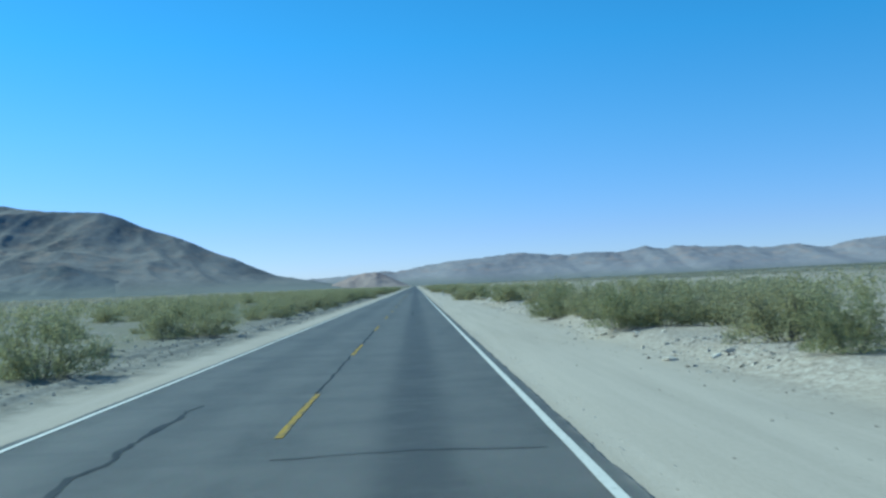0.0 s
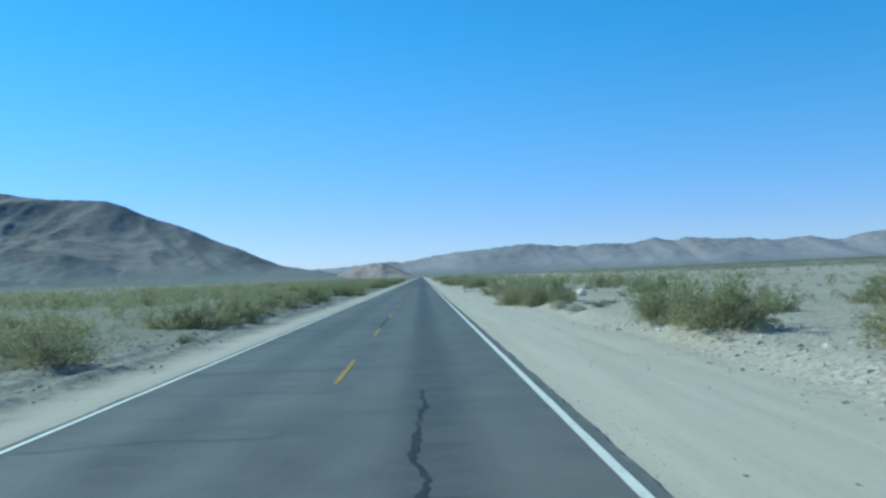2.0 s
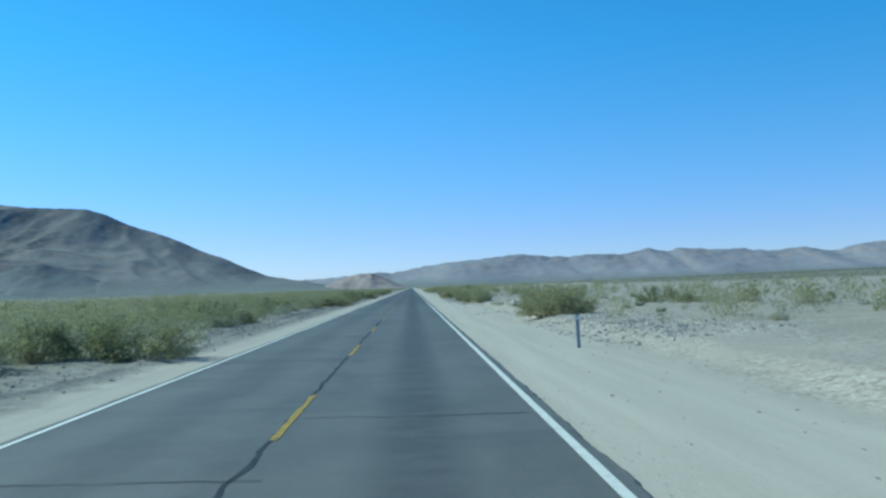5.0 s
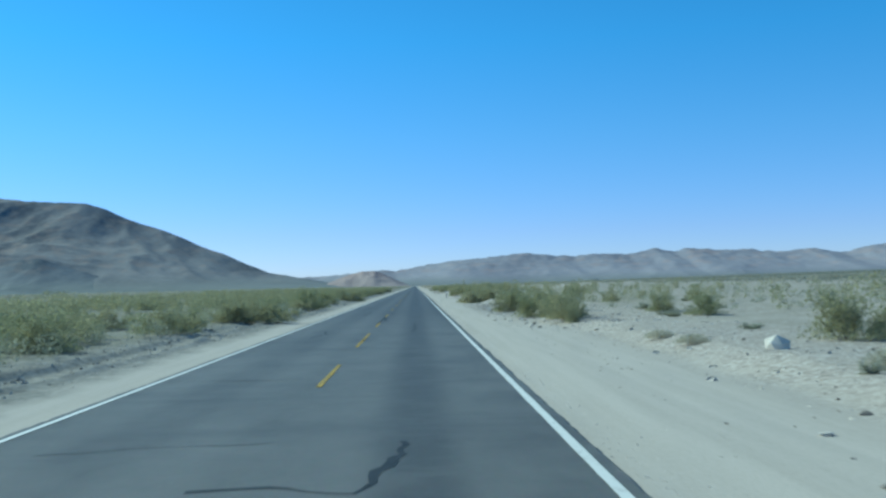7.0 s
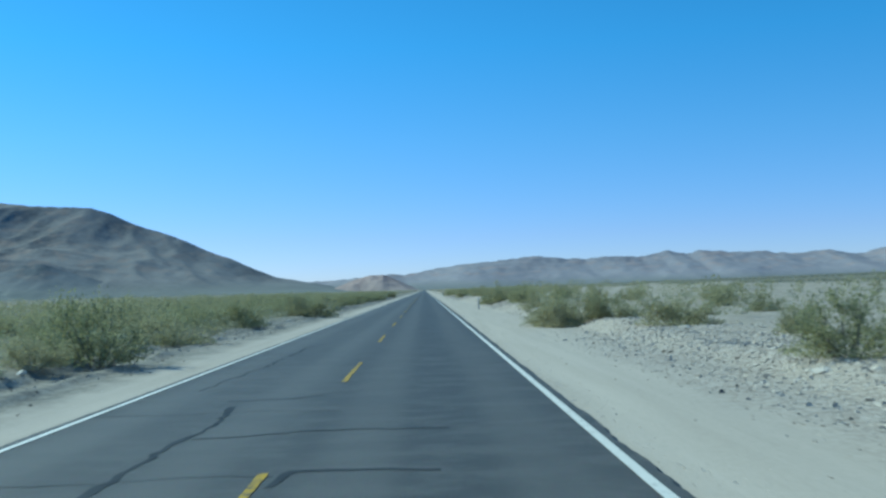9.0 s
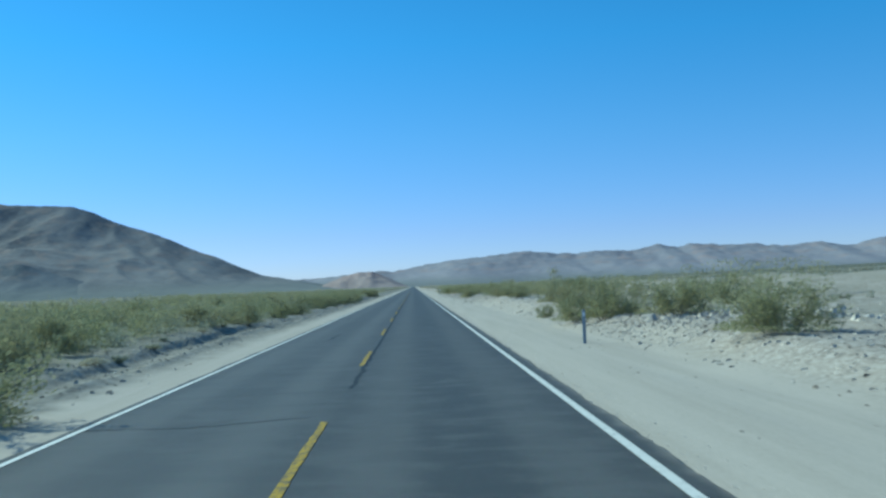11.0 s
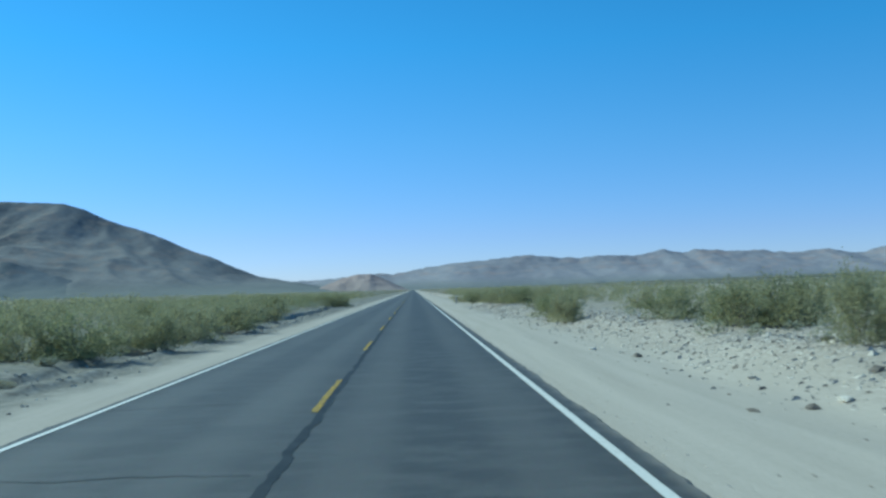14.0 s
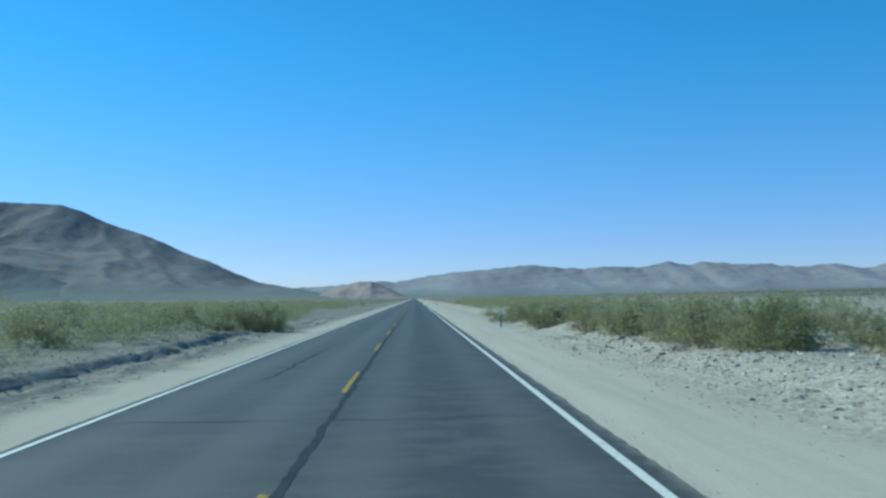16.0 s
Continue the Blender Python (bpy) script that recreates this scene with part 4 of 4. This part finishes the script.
def shrub_field(name, label, x_range, y_range, number, leaves, leaf, wide, high, seed, material, near_gap=0.0, sides=(-1, 1), even=0.0):
    """Uncounted shrubs in one mesh: each a loose heap of leaves on the ground."""
    rng, nrng = random.Random(seed), np.random.default_rng(seed)
    spots = []
    tries = 0
    while len(spots) < number and tries < number * 12:
        tries += 1
        y = rng.uniform(*y_range)
        x = rng.choice(sides) * rng.uniform(*x_range)
        if rng.random() > (even if even else 0.1 * smooth(28, 80, y) + 0.9 * cover(x, y) ** 1.15 if x < 0 else 0.95 * cover(x, y)):
            continue
        if -45 < x < 0 and rng.random() > 0.12 + 0.88 * smooth(40, 125, y):
            continue
        if near_gap and not free(x, y, near_gap):
            continue
        s = rng.uniform(0.6, 1.25)
        spots.append((x, y, ground_z(x, y), wide * s, high * s * rng.uniform(0.8, 1.15)))
    sp = np.array(spots)
    n = len(sp)
    a = nrng.uniform(0, 2 * np.pi, (n, leaves))
    r = np.sqrt(nrng.uniform(0, 1, (n, leaves)))
    t = nrng.uniform(0.04, 1, (n, leaves)) ** 0.8
    lump = 1 + 0.35 * np.sin(a * 3 + nrng.uniform(0, 6, (n, 1))) * t
    spread = (0.55 + 0.45 * t) * np.sqrt(np.clip(1.12 - t ** 3, 0.05, 1)) * lump
    px = sp[:, 0:1] + np.cos(a) * r * spread * sp[:, 3:4] / 2
    py = sp[:, 1:2] + np.sin(a) * r * spread * sp[:, 3:4] / 2
    pz = sp[:, 2:3] + t * sp[:, 4:5]
    pts = np.stack([px, py, pz], axis=2).reshape(-1, 3)
    ob = new(name, tris_mesh(name, leaf_quads(pts, leaf * 1.12, nrng, wide=0.48)[:, :3], material))
    return tagged(ob, label, "bushes", kind="stuff")


shrub_field("shrub_cover", "olive-green creosote scrub scattered over the sand", (9.5, 22), (12, 640), 800, 460, 0.055, 2.0, 1.3, 31, LEAF, 0.35)
shrub_field("shrub_cover", "olive-green creosote scrub behind the roadside bushes", (20, 46), (12, 640), 1700, 160, 0.107, 1.9, 1.35, 36, LEAF)
shrub_field("low_shrub_cover", "low grey-green bursage scattered over the sand", (9.0, 45), (12, 520), 1700, 56, 0.068, 0.9, 0.4, 32, GREY_LEAF, 0.15)
shrub_field("low_shrub_cover", "low grey-green growth and dry stems along the bank", (7.7, 12.5), (10, 520), 1200, 84, 0.055, 1.2, 0.5, 37, GREY_LEAF, 0.0, (-1,))
shrub_field("shrub_cover", "young olive-green creosote scrub behind the low bank", (8.3, 12.5), (14, 520), 330, 330, 0.056, 1.9, 1.05, 38, LEAF, 0.2, (-1,))
shrub_field("low_shrub_cover", "small dry clumps dotted over the open sand", (16, 70), (90, 330), 400, 80, 0.058, 0.9, 0.4, 39, GREY_LEAF, 0.3, (1,), 0.8)
# the three farthest fields take the leaf colour with haze mixed in
shrub_field("shrub_cover", "olive-green creosote scrub on the plain", (42, 260), (40, 1500), 8500, 28, 0.3, 2.3, 1.35, 33, HAZED_LEAF)
shrub_field("shrub_cover", "olive-green creosote scrub lining the distant road", (9.5, 42), (640, 1600), 2600, 50, 0.2, 2.3, 1.4, 34, HAZED_LEAF)
shrub_field("shrub_cover", "far belt of olive-green scrub on the open plain", (12, 900), (1500, 3000), 6000, 14, 0.6, 3.2, 1.6, 35, HAZED_LEAF)


# ---- stones ----
def stone_mesh(seed, material):
    bm = bmesh.new()
    bmesh.ops.create_icosphere(bm, subdivisions=2 if seed < 2 else 1, radius=0.5)
    for q in bm.verts:
        d = q.co.normalized()
        s = 0.75 + 0.55 * noise.noise(d * 1.3 + Vector((seed * 3.1, 0, 0))) + 0.2 * noise.noise(d * 3.5 + Vector((0, seed, 0)))
        q.co = d * 0.5 * s
        q.co.z = max(-0.2, q.co.z * 0.75)
    me = bpy.data.meshes.new("rock")
    bm.to_mesh(me)
    bm.free()
    me.materials.append(material)
    return me


ROCKS = [stone_mesh(k, ROCK) for k in range(6)]
PALES = [stone_mesh(k + 6, PALE_ROCK) for k in range(3)]
BROWNS = [stone_mesh(k + 12, BROWN_ROCK) for k in range(3)]


def rock(me, x, y, size, rng, label, flat=0.58, group="stones on the banks"):
    ob = new("rock", me)
    ob.matrix_basis = pose(x, y, ground_z(x, y) + 0.1 * size * flat, rng.uniform(-12, 12), rng.uniform(-12, 12), rng.uniform(0, 360)) @ Matrix.Diagonal((size, size * rng.uniform(0.7, 1.1), size * flat, 1))
    return tagged(ob, label, "rock", group)


rrng = random.Random(4)
rock(PALES[0], 9.9, 210.8, 0.85, rrng, "large pale grey boulder on open sand", 1.0)
rock(PALES[0], 12.9, 120.5, 1.1, rrng, "pale whitish boulder among low bushes", 1.25)
rock(PALES[1], 9.2, 312.0, 0.6, rrng, "pale whitish boulder on the bank", 1.1)
rock(PALES[1], 16.6, 359.0, 0.9, rrng, "pale whitish boulder among bushes", 1.1)
rock(ROCKS[1], 9.1, 329.5, 0.85, rrng, "large grey-brown angular boulder on the stony bank", 0.75)
rock(PALES[2], 7.9, 334.3, 0.45, rrng, "pale flat stone beside the shoulder", 0.5)
rock(PALES[0], 7.6, 354.0, 0.42, rrng, "pale stone beside the shoulder", 0.6)
rock(PALES[1], 7.7, 21.8, 0.5, rrng, "pale flat stone beside the shoulder", 0.5)
rock(PALES[2], 8.5, 21.0, 0.4, rrng, "pale stone beside the shoulder", 0.6)
rock(PALES[0], 8.6, 260.5, 0.5, rrng, "pale flat stone on the stony bank", 0.4)
for me, x, y, size, text in ((PALES[1], -7.2, 260.7, 0.4, "white stone on the low bank"), (PALES[2], -7.7, 425.9, 0.55, "white stone under a bush"),
                             (PALES[0], -7.2, 264.9, 0.35, "white stone on the low bank"), (PALES[1], 7.3, 239.3, 0.35, "white stone at the edge of the shoulder"),
                             (BROWNS[2], 7.4, 237.9, 0.25, "dark brown stone at the edge of the shoulder"), (PALES[2], 7.0, 231.8, 0.36, "flat white stone on the shoulder"),
                             (BROWNS[0], 7.05, 229.6, 0.25, "dark brown stone on the shoulder"), (BROWNS[1], 7.3, 233.5, 0.26, "dark brown stone on the shoulder"),
                             (PALES[0], 8.5, 234.8, 0.35, "white stone on the bank"), (BROWNS[0], 7.0, 402.8, 0.34, "dark brown stone on the shoulder"),
                             (BROWNS[2], 9.2, 396.9, 0.36, "dark brown stone on the stony bank"), (BROWNS[1], 6.2, 392.5, 0.2, "small dark stone on the shoulder"),
                             (BROWNS[0], 7.0, 392.4, 0.3, "dark brown stone on the shoulder"), (BROWNS[2], 8.6, 393.8, 0.34, "dark brown stone on the stony bank"),
                             (PALES[1], 7.5, 392.5, 0.34, "white stone on the stony bank"), (PALES[2], 7.4, 395.9, 0.24, "white stone on the stony bank")):
    rock(me, x, y, size, rrng, text, 0.7)
# a stone mesh stands in for the rusty object by the tuft
rock(BROWNS[1], 9.7, 205.9, 0.45, rrng, "rust-brown lump beside a dry tuft on open sand", 0.7)
place_bush("t", 10.2, 206.3, 0.9, 0.35, brng)


def strewn(kind, text, spots, flat=0.6):
    """Single stones of one kind that lie apart on the bank; spots are (x, y, size)."""
    for x, y, size in spots:
        rock(rrng.choice(kind), x, y, size, rrng, text, flat)


strewn(PALES, "pale angular stone at the foot of the bushes", ((10.7, 70.5, 0.3), (10.1, 64.6, 0.42), (10.9, 67.2, 0.34), (11.8, 71.7, 0.3), (10.1, 73.8, 0.4), (9.9, 66.2, 0.25)))
strewn(PALES, "pale stone fallen at the foot of a bush", ((8.1, 31.6, 0.34), (8.3, 30.6, 0.26), (8.7, 29.4, 0.38), (8.0, 33.4, 0.24), (9.3, 28.4, 0.3)))
strewn(BROWNS, "dark stone fallen at the foot of a bush", ((8.1, 30.1, 0.24), (8.9, 30.2, 0.3), (8.5, 28.6, 0.22), (8.6, 32.2, 0.2)))
strewn(BROWNS, "dark stone on open sand", ((6.6, 198.9, 0.26), (6.0, 198.0, 0.2), (7.9, 202.4, 0.24), (6.1, 196.7, 0.18), (9.3, 203.0, 0.2), (10.2, 202.5, 0.24)))
strewn(PALES, "pale stone on open sand", ((6.7, 200.9, 0.26), (6.8, 198.5, 0.3), (13.3, 221.4, 0.5), (11.6, 204.0, 0.3), (10.9, 203.3, 0.22)))
strewn(PALES, "flat white slab at the edge of the shoulder", ((6.6, 237.6, 0.6),), 0.35)
strewn(BROWNS, "dark stone at the edge of the shoulder", ((6.6, 240.1, 0.22), (5.9, 238.3, 0.17), (7.5, 240.2, 0.25), (6.1, 245.6, 0.2)))
strewn(PALES, "small white stone at the edge of the shoulder", ((6.6, 245.1, 0.26), (7.1, 244.0, 0.2), (7.9, 242.0, 0.26), (6.1, 239.7, 0.22), (6.6, 240.8, 0.2), (8.0, 246.2, 0.24), (7.5, 238.4, 0.22)))
strewn(PALES, "whitish boulder on the rocky heap beside the road", ((12.6, 372.9, 0.55), (14.0, 374.6, 0.6), (12.9, 366.2, 0.5), (12.2, 363.1, 0.6), (10.4, 362.9, 0.36), (11.4, 381.3, 0.45), (10.0, 373.8, 0.34)))
strewn(PALES, "pale stone with a dark shaded side on the bank", ((8.9, 377.6, 0.42), (8.3, 374.0, 0.5), (8.3, 375.9, 0.3), (7.1, 386.4, 0.32), (7.2, 383.0, 0.36), (8.5, 385.4, 0.4), (9.1, 385.3, 0.3), (8.8, 358.4, 0.32), (7.4, 354.2, 0.3), (7.1, 354.1, 0.22), (7.4, 364.7, 0.22), (12.1, 396.8, 0.5)))
strewn(PALES, "white stone among gravel on the bank", ((11.0, 416.8, 0.45), (9.5, 413.0, 0.36), (8.3, 416.0, 0.4), (6.5, 405.9, 0.34), (8.1, 440.1, 0.36), (6.8, 436.3, 0.3), (6.4, 432.9, 0.3)), 0.6)
strewn(BROWNS, "dark stone among gravel on the bank", ((10.1, 415.5, 0.3), (9.2, 414.1, 0.24), (6.0, 409.5, 0.16), (7.0, 438.7, 0.26), (6.8, 435.1, 0.24), (6.3, 434.6, 0.15)))
for n in range(40):
    cx, cy = rrng.choice(((11.9, 376.0), (11.9, 376.0), (12.3, 365.5)))
    rock(rrng.choice(PALES), rrng.gauss(cx, 0.9), rrng.gauss(cy, 2.2), 0.2 + 0.3 * rrng.random() ** 1.6, rrng, "pale angular stone on the rocky heap", 0.62)


def dead_branch(seed, length):
    """A bleached fallen branch with a fork, lying on the ground."""
    rng = random.Random(seed)
    main = stem_path((0, 0, 0.05), (1, 0.1, 0.12), length, 0.035, 0.14, rng, 6)
    fork = stem_path(along(main, 0.45), (0.8, 0.7, 0.3), length * 0.5, 0.02, 0.2, rng, 4)
    twig = stem_path(along(main, 0.7), (0.7, -0.7, 0.35), length * 0.35, 0.013, 0.2, rng, 3)
    v, f = tubes([main, fork, twig], 6)
    ob = new("dead_branch", mesh("dead_branch", v, f, STRAW))
    return tagged(ob, "bleached fallen branch beside a bush on the bank", "branch", "dead branches under the bush")


for n, (x, y, turn, length) in enumerate(((9.5, 442.2, 160, 1.3), (9.9, 442.6, 115, 1.2), (10.3, 443.2, 125, 1.4), (10.9, 444.6, 60, 1.0), (8.2, 240.7, 40, 0.8))):
    dead_branch(500 + n, length).matrix_basis = pose(x, y, ground_z(x, y) - 0.01, 0, -8, turn)

# stretches of stony bank and how thickly the stones lie there
STONY = ((18, 26, 2), (30, 42, 1), (54, 88, 3), (162, 180, 4), (180, 200, 2), (200, 226, 1), (226, 252, 3), (250, 276, 6), (276, 292, 2), (292, 322, 4), (322, 334, 6), (334, 352, 5), (352, 378, 1),
         (378, 392, 1), (392, 406, 3), (406, 424, 5), (424, 446, 4), (446, 476, 9))
PICK = [k for k in STONY for _ in range(k[2])]
for n in range(128):
    y0, y1, _ = rrng.choice(PICK)
    y = rrng.uniform(y0, y1)
    b = berm_right(y) - (1.4 if y > 310 else 0.7)
    x = b + rrng.triangular(0, 6.5, 1.2)
    size = 0.1 + 0.32 * rrng.random() ** 2.6
    kind = rrng.random()
    if kind < 0.4:
        rock(rrng.choice(ROCKS), x, y, size, rrng, "small grey stone on the bank")
    elif kind < 0.82:
        rock(rrng.choice(PALES), x, y, size, rrng, "small pale stone on the bank", 0.52)
    else:
        rock(rrng.choice(BROWNS), x, y, size, rrng, "small dark brown stone on the bank")
for n in range(24):
    y0, y1 = rrng.choice(((110, 138), (256, 272), (322, 348), (322, 348), (442, 480), (442, 480)))
    y = rrng.uniform(y0, y1)
    x = bank_left(y) + rrng.uniform(-0.9, 1.1)
    rock(rrng.choice(PALES + ROCKS), x, y, rrng.uniform(0.1, 0.26), rrng, "small pale stone along the cut bank", 0.65)


def gravel(name, label, number, seed, material, low, high, spot, tall=1.0):
    """Uncounted pebbles in one mesh."""
    rng = random.Random(seed)
    verts, faces = [], []
    for k in range(number):
        x, y = spot(rng)
        s = low + (high - low) * rng.random() ** 2
        z = ground_z(x, y)
        a = rng.uniform(0, 6.28)
        i = len(verts)
        ca, sa, w = s * math.cos(a), s * math.sin(a), rng.uniform(0.5, 0.9)
        e, h = rng.uniform(0.35, 0.75), tall * s * rng.uniform(0.3, 0.62)
        verts += [(x + ca, y + sa, z - 0.01), (x - sa * w, y + ca * w, z - 0.01), (x - ca, y - sa, z - 0.01), (x + sa * w, y - ca * w, z - 0.01),
                  (x + ca * e, y + sa * e, z + h), (x - ca * e * 0.8, y - sa * e * 0.8, z + h * 0.85)]
        faces += [(i, i + 1, i + 5, i + 4), (i + 2, i + 3, i + 4, i + 5), (i, i + 4, i + 3), (i + 1, i + 2, i + 5)]
    ob = new(name, mesh(name, verts, faces, material))
    return tagged(ob, label, "gravel", kind="stuff")


def on_bank(rng):
    y0, y1, _ = rng.choice(PICK)
    y = rng.uniform(y0, y1)
    return berm_right(y) + rng.triangular(-2.2 if 228 < y < 278 or y > 392 else -1.3, 6, 0.6), y


def on_left(rng):
    y = rng.uniform(8, 500)
    return bank_left(y) + rng.triangular(-3, 2.2, 0.2), y


def on_shoulder(rng):
    y = rng.uniform(8, 480)
    return rng.triangular(4.4, 8.6, 8.2), y


def by_edge(rng):
    return 3.98 + abs(rng.gauss(0, 0.3)), rng.uniform(8, 480)


gravel("gravel", "loose grey gravel on the stony bank", 6500, 61, ROCK, 0.015, 0.075, on_bank)
gravel("gravel", "pale pebbles on the stony bank", 7500, 62, PALE_ROCK, 0.015, 0.08, on_bank)


def on_rubble(rng):
    y0, y1 = rng.choice(((164, 182), (252, 276), (322, 352), (322, 352), (388, 406), (440, 476), (440, 476)))
    y = rng.uniform(y0, y1)
    return berm_right(y) + rng.triangular(-1.5, 6, 0.6), y


def on_heap(rng):
    cx, cy, wide = rng.choice(((11.6, 376.5, 1.3), (11.6, 376.5, 1.3), (12.3, 365.5, 1.0), (12.0, 330.0, 1.2), (13.2, 327.0, 1.4)))
    return max(9.4, rng.gauss(cx, wide)), rng.gauss(cy, 2.6)


def on_spread(rng):
    """Loose gravel spread from the bank down to the shoulder."""
    return rng.triangular(5.6, 13.5, 8.8), rng.gauss(rng.choice((258, 258, 460)), 12)


gravel("gravel", "grey gravel spread down to the shoulder", 8500, 84, ROCK, 0.012, 0.038, on_spread, 0.9)
gravel("gravel", "pale gravel spread down to the shoulder", 6000, 85, PALE_ROCK, 0.012, 0.05, on_spread, 1.0)
gravel("gravel", "brown gravel spread down to the shoulder", 1000, 86, BROWN_ROCK, 0.012, 0.04, on_spread, 1.0)
gravel("gravel", "broken pale stones heaped on the rocky bank", 520, 81, PALE_ROCK, 0.07, 0.24, on_heap, 1.5)
gravel("gravel", "broken grey stones heaped on the rocky bank", 300, 82, ROCK, 0.06, 0.2, on_heap, 1.6)
gravel("gravel", "heaped pale rubble on the stony bank", 10500, 66, PALE_ROCK, 0.02, 0.08, on_rubble)
gravel("gravel", "heaped grey rubble on the stony bank", 7000, 67, ROCK, 0.02, 0.075, on_rubble)
gravel("gravel", "dark pebbles on the stony bank", 1500, 63, BROWN_ROCK, 0.02, 0.08, on_bank)
gravel("gravel", "fist-sized pale stones strewn over the bank", 3800, 71, PALE_ROCK, 0.035, 0.13, on_bank, 1.15)
gravel("gravel", "fist-sized grey stones strewn over the bank", 2000, 72, ROCK, 0.03, 0.11, on_bank, 1.25)
gravel("gravel", "fist-sized dark stones strewn over the bank", 600, 73, BROWN_ROCK, 0.03, 0.1, on_bank, 1.4)
gravel("gravel", "clods and pebbles along the low bank", 6000, 64, BROWN_ROCK, 0.015, 0.06, on_left, 1.3)
gravel("gravel", "stones and clods strewn along the low bank", 3600, 74, ROCK, 0.02, 0.085, on_left, 1.7)
gravel("gravel", "pale clods along the low bank", 3000, 68, PALE_ROCK, 0.012, 0.05, on_left)
gravel("gravel", "grey and brown pebbles scattered over the shoulder", 2600, 83, BROWN_ROCK, 0.012, 0.035, on_shoulder, 1.2)
gravel("gravel", "fine pebbles along the pavement edge", 9000, 65, PALE_ROCK, 0.01, 0.026, by_edge)


# ---- roadside marker posts ----
def marker_post():
    ob = new("marker_post")
    verts, faces = [], []
    outline = [(-0.05, -0.1), (0.05, -0.1), (0.05, 0.95)] + [(0.05 * math.cos(a), 0.95 + 0.05 * math.sin(a)) for a in (0.5, 1.05, 1.57, 2.1, 2.64)] + [(-0.05, 0.95)]
    n = len(outline)
    for yy in (-0.012, 0.012):
        verts += [(x, yy + 0.35 * x * x * 4, z) for x, z in outline]
    faces.append(tuple(range(n)))
    faces.append(tuple(reversed(range(n, 2 * n))))
    for k in range(n):
        faces.append((k, k + n, (k + 1) % n + n, (k + 1) % n))
    board = part("post", mesh("post", verts, faces, POST), ob)
    bm = bmesh.new()
    bmesh.ops.create_cube(bm, size=1, matrix=Matrix.Translation((0, -0.016, 0.86)) @ Matrix.Diagonal((0.07, 0.006, 0.12, 1)))
    bmesh.ops.bevel(bm, geom=bm.edges[:], offset=0.002, segments=1, affect="EDGES")
    me = bpy.data.meshes.new("reflector")
    bm.to_mesh(me)
    bm.free()
    me.materials.append(REFLECTOR)
    part("reflector", me, board, "white reflective plate")
    return tagged(ob, "slim grey-blue plastic marker post on the shoulder", "post", "roadside marker posts")


post = marker_post()
for k, (x, y) in enumerate(((6.6, 162.9), (6.3, 326.0), (6.5, 490.3), (6.5, 653.0))):
    m = pose(x, y, ground_z(x, y), 1.5, -2 + 1.3 * k, 8 - 4 * k)
    if k:
        copy_thing(post, m)
    else:
        post.matrix_basis = m
